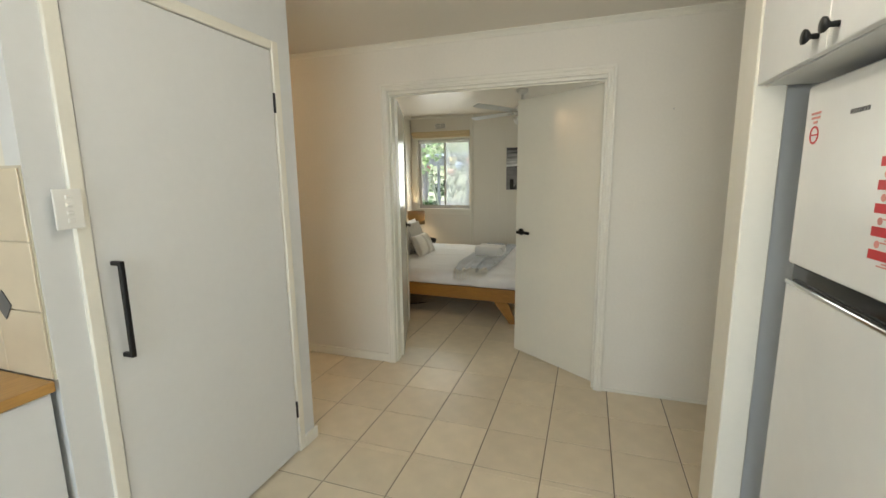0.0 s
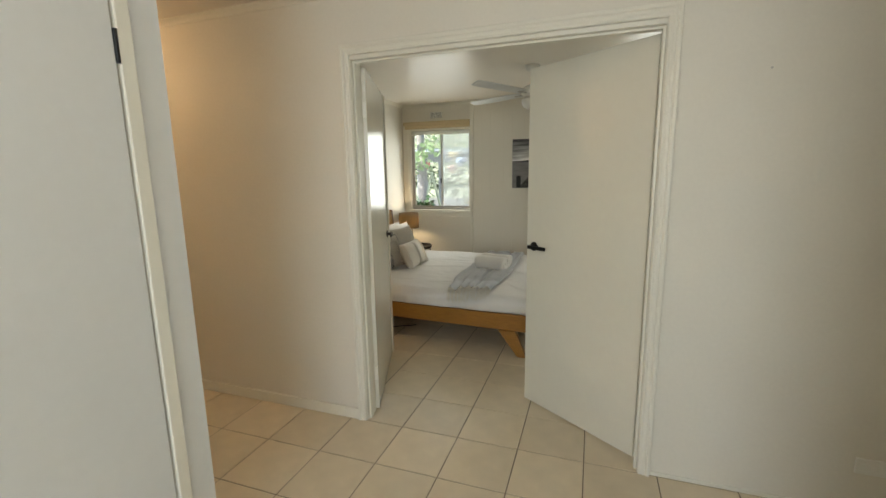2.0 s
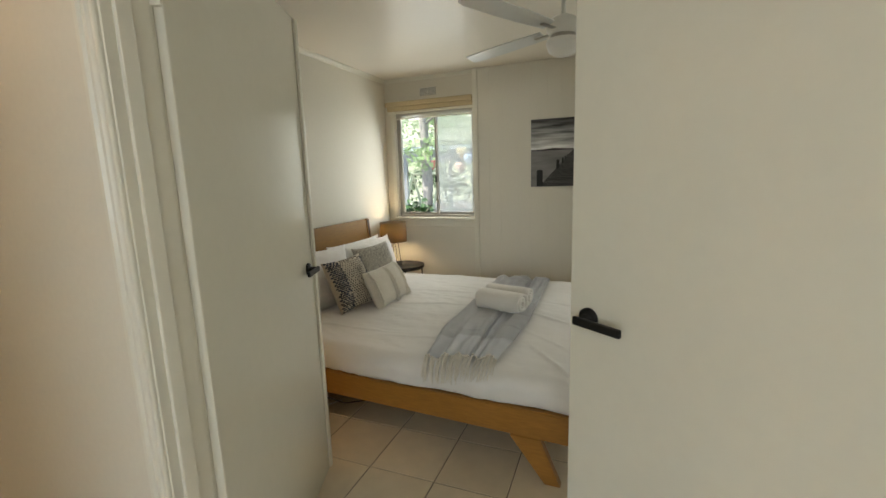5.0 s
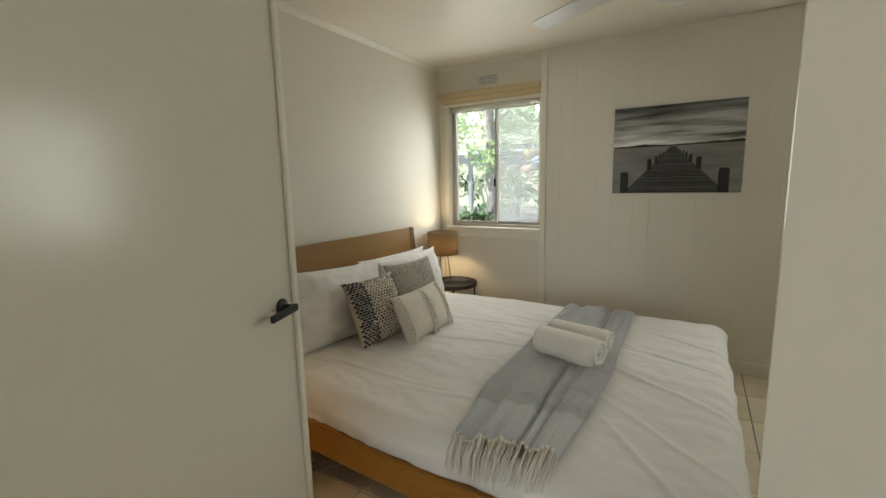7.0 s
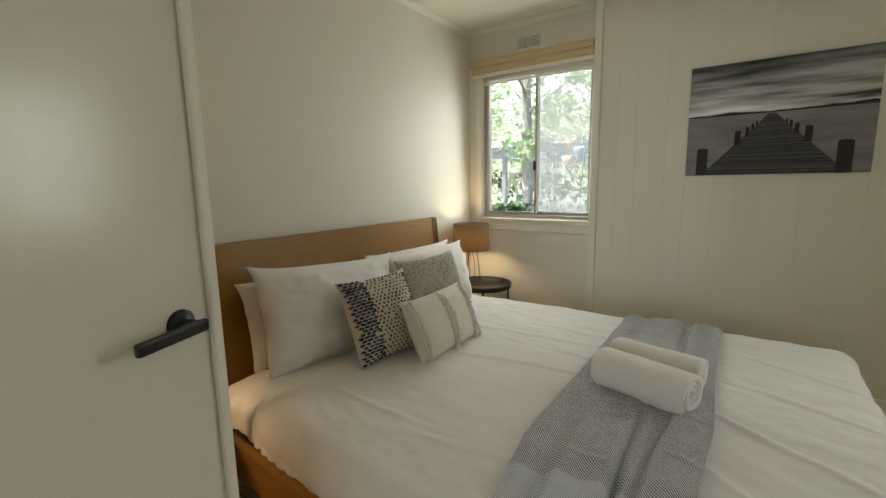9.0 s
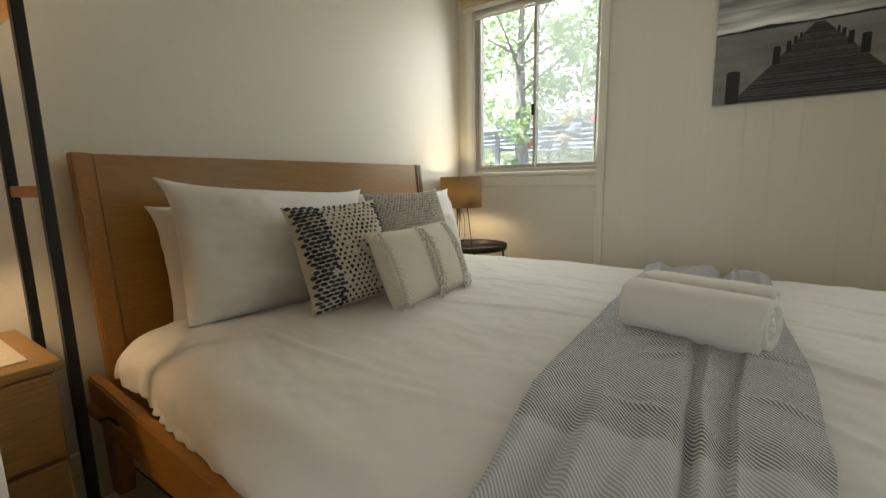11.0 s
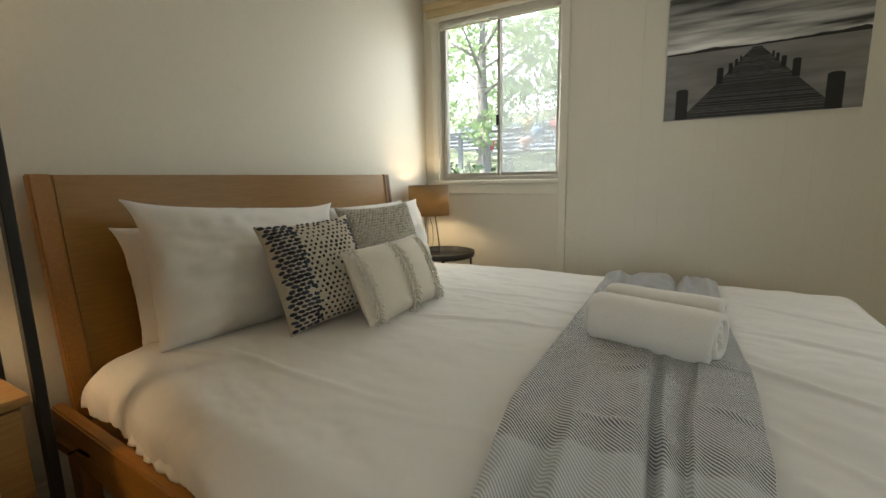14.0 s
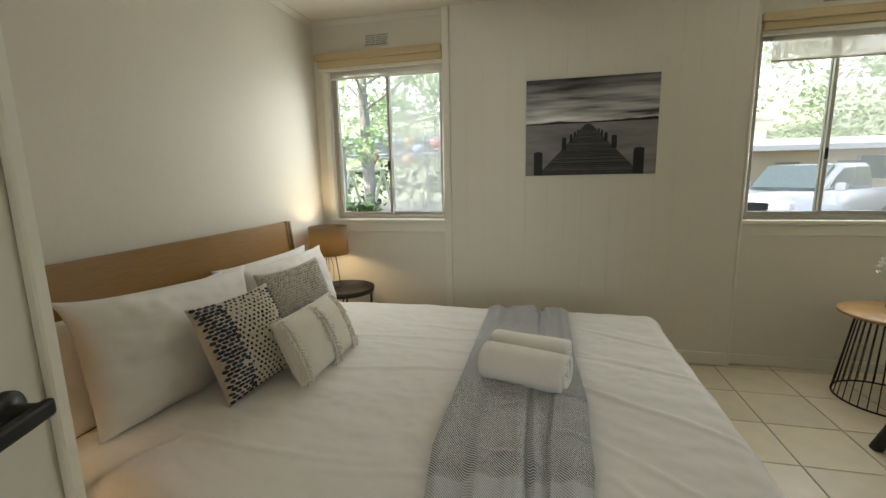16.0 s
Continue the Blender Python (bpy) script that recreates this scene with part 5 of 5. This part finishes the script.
# fence
fc = thing("pool_fence", "grey vertical bar fence", "fence")
for z in (0.05, 0.85):
    part("rail", box(-9, 3, 9.0, 9.03, GZ + z, GZ + z + 0.035), FENCE, fc)
for k in range(101):
    part("bar", box(-9 + k * 0.12, -8.984 + k * 0.12, 8.98, 8.999, GZ + 0.02, GZ + 0.95), FENCE, fc)
sw = thing("swing_frame", "pale green playground swing frame", "swing", pose(-4.75, 12.6, GZ))
SWING = mat("pale_green_steel", (0.62, 0.66, 0.48), 0.5, grain=0.1, scale=20)
for sx in (-0.5, 0.5):
    for sy in (-0.4, 0.4):
        part("leg", tube([(sx + sy * 0.9, sy, 0), (sx, 0, 1.93)], 0.045, 8), SWING, sw)
part("crossbar", tube([(-0.55, 0, 1.94), (0.55, 0, 1.94)], 0.045, 8), SWING, sw)
FLAGS = [mat("lantern_" + n, c, 0.7, grain=0.05, scale=20) for n, c in (("yellow", (0.8, 0.68, 0.34)), ("blue", (0.45, 0.60, 0.74)), ("red", (0.72, 0.25, 0.23)), ("orange", (0.80, 0.52, 0.40)))]
for k, (lx, lz, ci) in enumerate(((-2.03, 1.90, 0), (-1.87, 1.75, 1), (-1.53, 1.85, 2), (-2.07, 1.58, 3), (-3.42, 1.72, 2))):
    ln = thing("paper_lantern", "coloured cloth lantern hanging under the pergola", "lantern", pose(lx, 8.3 if lx > -3 else 10.0, lz), group="hanging lanterns")
    part("body", lathe([(0, -0.16), (0.05, -0.08), (0.115, 0.03), (0.09, 0.09), (0, 0.10)], 14), FLAGS[ci], ln, "", True)
    part("cord", tube([(0, 0, 0.13), (0, 0, 2.6 - lz)], 0.006, 5), BLACK, ln)
solid("lantern_wire", tube([(-8, 8.3, 2.62), (-1.5, 8.3, 2.6), (4, 8.3, 2.62)], 0.003, 5), BLACK, "black wire strung for the lanterns", "wire")

bm = bmesh.new()
for k in range(46):
    leaf_cloud(bm, (-15 + 0.42 * k, 21.5 + random.uniform(-0.8, 0.8), GZ + random.uniform(0.3, 1.9)), random.uniform(0.6, 1.0), 55, 0.30)
HEDGE = mat("hedge_leaves", (0.10, 0.17, 0.06), 0.6, per_island=0.5, grain=0.2, scale=12)
solid("hedge", bm, HEDGE, "loose green hedge behind the pergola", "hedge", kind="stuff")

# cabin and hillside behind the car
cb = thing("cabin", "long beige cabin with a low grey roof", "house")
part("wall", box(1.0, 26.0, 18.5, 23.0, GZ, 1.90), RENDERW, cb)
part("roof", extrude_poly([(17.9, 1.901), (23.6, 1.901), (23.6, 2.2), (20.5, 2.45), (17.9, 2.08)], 'x', 0.4, 26.6), ROOF, cb)
for wx in (5.0, 10.9, 16.0):
    wd = part("window", box(wx, wx + 1.1, 18.44, 18.499, 0.85, 1.72, 0.01), ALU, cb)
    part("pane", box(wx + 0.05, wx + 1.05, 18.43, 18.439, 0.90, 1.67), CARG, wd)
part("air_conditioner", box(7.2, 7.95, 18.2, 18.6, 2.10, 2.62, 0.03), PLASTIC, cb)
bm = bmesh.new()
for k in range(150):
    x = random.uniform(-30, 45)
    leaf_cloud(bm, (x, 34 + random.uniform(0, 16), random.uniform(1.0, 12.5)), random.uniform(1.6, 3.2), 130, 0.5)
# distance haze is mixed into the leaf colours as extra white
FARLEAF = mat("haze_paled_leaves", (0.40, 0.47, 0.31), 0.8, per_island=0.25, grain=0.15, scale=5)
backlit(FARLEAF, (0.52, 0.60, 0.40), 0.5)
solid("hillside_trees", bm, FARLEAF, "distant wooded hillside, its green paled for haze", "trees", kind="stuff")
# grass colour whitened too, to carry the same painted haze
HILLG = mat("haze_paled_grass", (0.44, 0.49, 0.34), 0.95, grain=0.4, scale=1.2, blotch=0.3)
bm = sheet(40, 10, lambda u, v: (-90 + 190 * u, 30 + 60 * v, GZ - 0.1 + 15 * v ** 0.8 + 1.5 * fbm(u * 6, v * 3)))
solid("ground_hill", bm, HILLG, "green hillside behind the cabins, colour paled for haze", "hill", kind="structure", smooth=True)


# parked utility vehicle
def car():
    c = thing("pickup_car", "silver double-cab pickup parked outside", "car", pose(6.95, 13.3, GZ, 0, 0, 37))
    # the nose points to -x, width along y
    prof = [(-2.55, 0.45), (-2.62, 0.75), (-2.55, 1.02), (-2.35, 1.12), (-1.25, 1.20), (-0.95, 1.22), (2.70, 1.20), (2.72, 0.5), (2.2, 0.42), (-2.2, 0.38)]
    part("body", extrude_poly(prof, 'y', -0.92, 0.92, bevel=0.06), CARP, c, "", True)
    cab = [(-1.20, 1.215), (-0.45, 1.80), (0.75, 1.84), (1.15, 1.215)]
    part("cab", extrude_poly(cab, 'y', -0.80, 0.80, bevel=0.05), CARP, c, "", True)
    part("windscreen", extrude_poly([(-1.17, 1.26), (-0.52, 1.765), (-0.50, 1.765), (-1.13, 1.26)], 'y', -0.70, 0.70), CARG, c, "dark windscreen")
    ws = extrude_poly([(-1.215, 1.27), (-0.53, 1.80), (-0.55, 1.81), (-1.235, 1.28)], 'y', -0.70, 0.70)
    part("windscreen_glass", ws, CARG, c)
    for s in (-1, 1):
        y0, y1 = sorted((s * 0.801, s * 0.815))
        part("side_window", extrude_poly([(-0.95, 1.30), (-0.42, 1.72), (0.08, 1.74), (0.08, 1.30)], 'y', y0, y1), CARG, c)
        part("side_window", extrude_poly([(0.14, 1.30), (0.14, 1.74), (0.70, 1.75), (0.98, 1.30)], 'y', y0, y1), CARG, c)
        part("mirror", box(-0.95, -0.80, min(s * 0.93, s * 1.12), max(s * 0.93, s * 1.12), 1.22, 1.40, 0.03, seg=2), CARP, c)
        part("headlight", box(-2.60, -2.36, min(s * 0.55, s * 0.925), max(s * 0.55, s * 0.925), 0.86, 1.03, 0.03, seg=2), FROST, c, "clear headlight")
        for wx in (-1.65, 1.60):
            w = part("wheel", lathe([(0, -0.13), (0.24, -0.13), (0.37, -0.12), (0.40, -0.06), (0.40, 0.06), (0.37, 0.12), (0.24, 0.13), (0, 0.13)], 30, m=pose(wx, s * 0.85, 0.40, 90)), TYRE, c, "black tyre", True)
            part("rim", lathe([(0, 0), (0.23, 0), (0.23, 0.012), (0.06, 0.02), (0, 0.02)], 24, m=pose(wx, s * 0.982, 0.40, -90 * s)), STEEL, w)
    part("grille", box(-2.66, -2.56, -0.52, 0.52, 0.74, 1.0, 0.02), GLOSSBLACK, c, "black grille")
    part("bumper", box(-2.70, -2.50, -0.90, 0.90, 0.42, 0.66, 0.05, seg=2), CARP, c)
    for s in (-1, 1):
        part("roof_rail", box(-0.35, 0.75, s * 0.66 - 0.02, s * 0.66 + 0.02, 1.86, 1.90, 0.01), BLACK, c)


car()
UTIL = thing("utility_pole", "timber power pole with a crossarm", "pole", pose(10.6, 26, GZ))
part("pole", tube([(0, 0, 0), (0, 0, 4.6)], 0.11, 10, taper=0.8), BARK, UTIL)
part("crossarm", box(-0.9, 0.9, -0.05, 0.05, 4.1, 4.22), BARK, UTIL)

# ---- floor tiles ----
fl = solid("floor", box(-3.0, 3.1, -5.2, 3.76, -0.08, -0.004), GROUT, "square beige ceramic floor tiles with dark joints", "floor", kind="structure")
PITCH, JOINT = 0.338, 0.005


def tile_mesh(w, h):
    bm = box(0, w, 0, h, -0.012, 0.0)
    t = [e for e in bm.edges if all(v.co.z > -0.001 for v in e.verts)]
    bmesh.ops.bevel(bm, geom=t, offset=0.0018, segments=1, affect='EDGES')
    return finish(bm, "tile", TILE)


FULL = tile_mesh(PITCH - JOINT, PITCH - JOINT)
CUTS = {}


def lay(x0, x1, y0, y1, gx, gy):
    i0, j0 = math.floor((x0 - gx) / PITCH), math.floor((y0 - gy) / PITCH)
    for i in range(i0, math.ceil((x1 - gx) / PITCH)):
        for j in range(j0, math.ceil((y1 - gy) / PITCH)):
            a0, b0 = gx + i * PITCH, gy + j * PITCH
            ax, bx = max(a0 + JOINT / 2, x0), min(a0 + PITCH - JOINT / 2, x1)
            ay, by = max(b0 + JOINT / 2, y0), min(b0 + PITCH - JOINT / 2, y1)
            w, h = round(bx - ax, 3), round(by - ay, 3)
            if w < 0.01 or h < 0.01:
                continue
            full = abs(w - (PITCH - JOINT)) < 0.002 and abs(h - (PITCH - JOINT)) < 0.002
            if full:
                me = FULL
            else:
                me = CUTS.get((w, h)) or CUTS.setdefault((w, h), tile_mesh(w, h))
            t = new("tile", me)
            t.parent = fl
            t.location = (ax, ay, random.uniform(-0.0006, 0.0))


lay(-2.85, 2.75, -1.06, 1.35, 0.284, -0.005)
lay(0.0, 2.75, -3.2, -1.06, 0.284, -0.005)
lay(XL, 1.05, 1.35, 2.0, 0.284, -0.005)
lay(1.05, XR, 1.35, 3.6, 1.525 - PITCH * 2, 3.19 - PITCH * 6)
lay(XL, 1.05, 2.0, 3.6, 0.284, -0.005)

# splashback tiles
spb = solid("wall_splashback", box(KX0 + 0.001, PX - 0.004, -2.2145, -2.2105, 0.9, 1.51), PALEGROUT, "cream glazed kitchen wall tiles", "splashback", kind="structure")
me = finish(box(0, 0.198, -0.006, 0, 0, 0.198, 0.002), "tile", SPLASH)
for i in range(3):
    for j in range(3):
        t = new("tile", me)
        t.parent = spb
        t.location = (PX - 0.006 - 0.2 * (i + 1), -2.2148, 0.903 + 0.201 * j)
dm = extrude_poly([(-0.17, 1.115), (-0.135, 1.16), (-0.10, 1.115), (-0.135, 1.07)], 'y', -2.2245, -2.2212, bevel=0.001)
solid("accent_tile", dm, INK, "small grey diamond accent tile on the splashback", "tile")
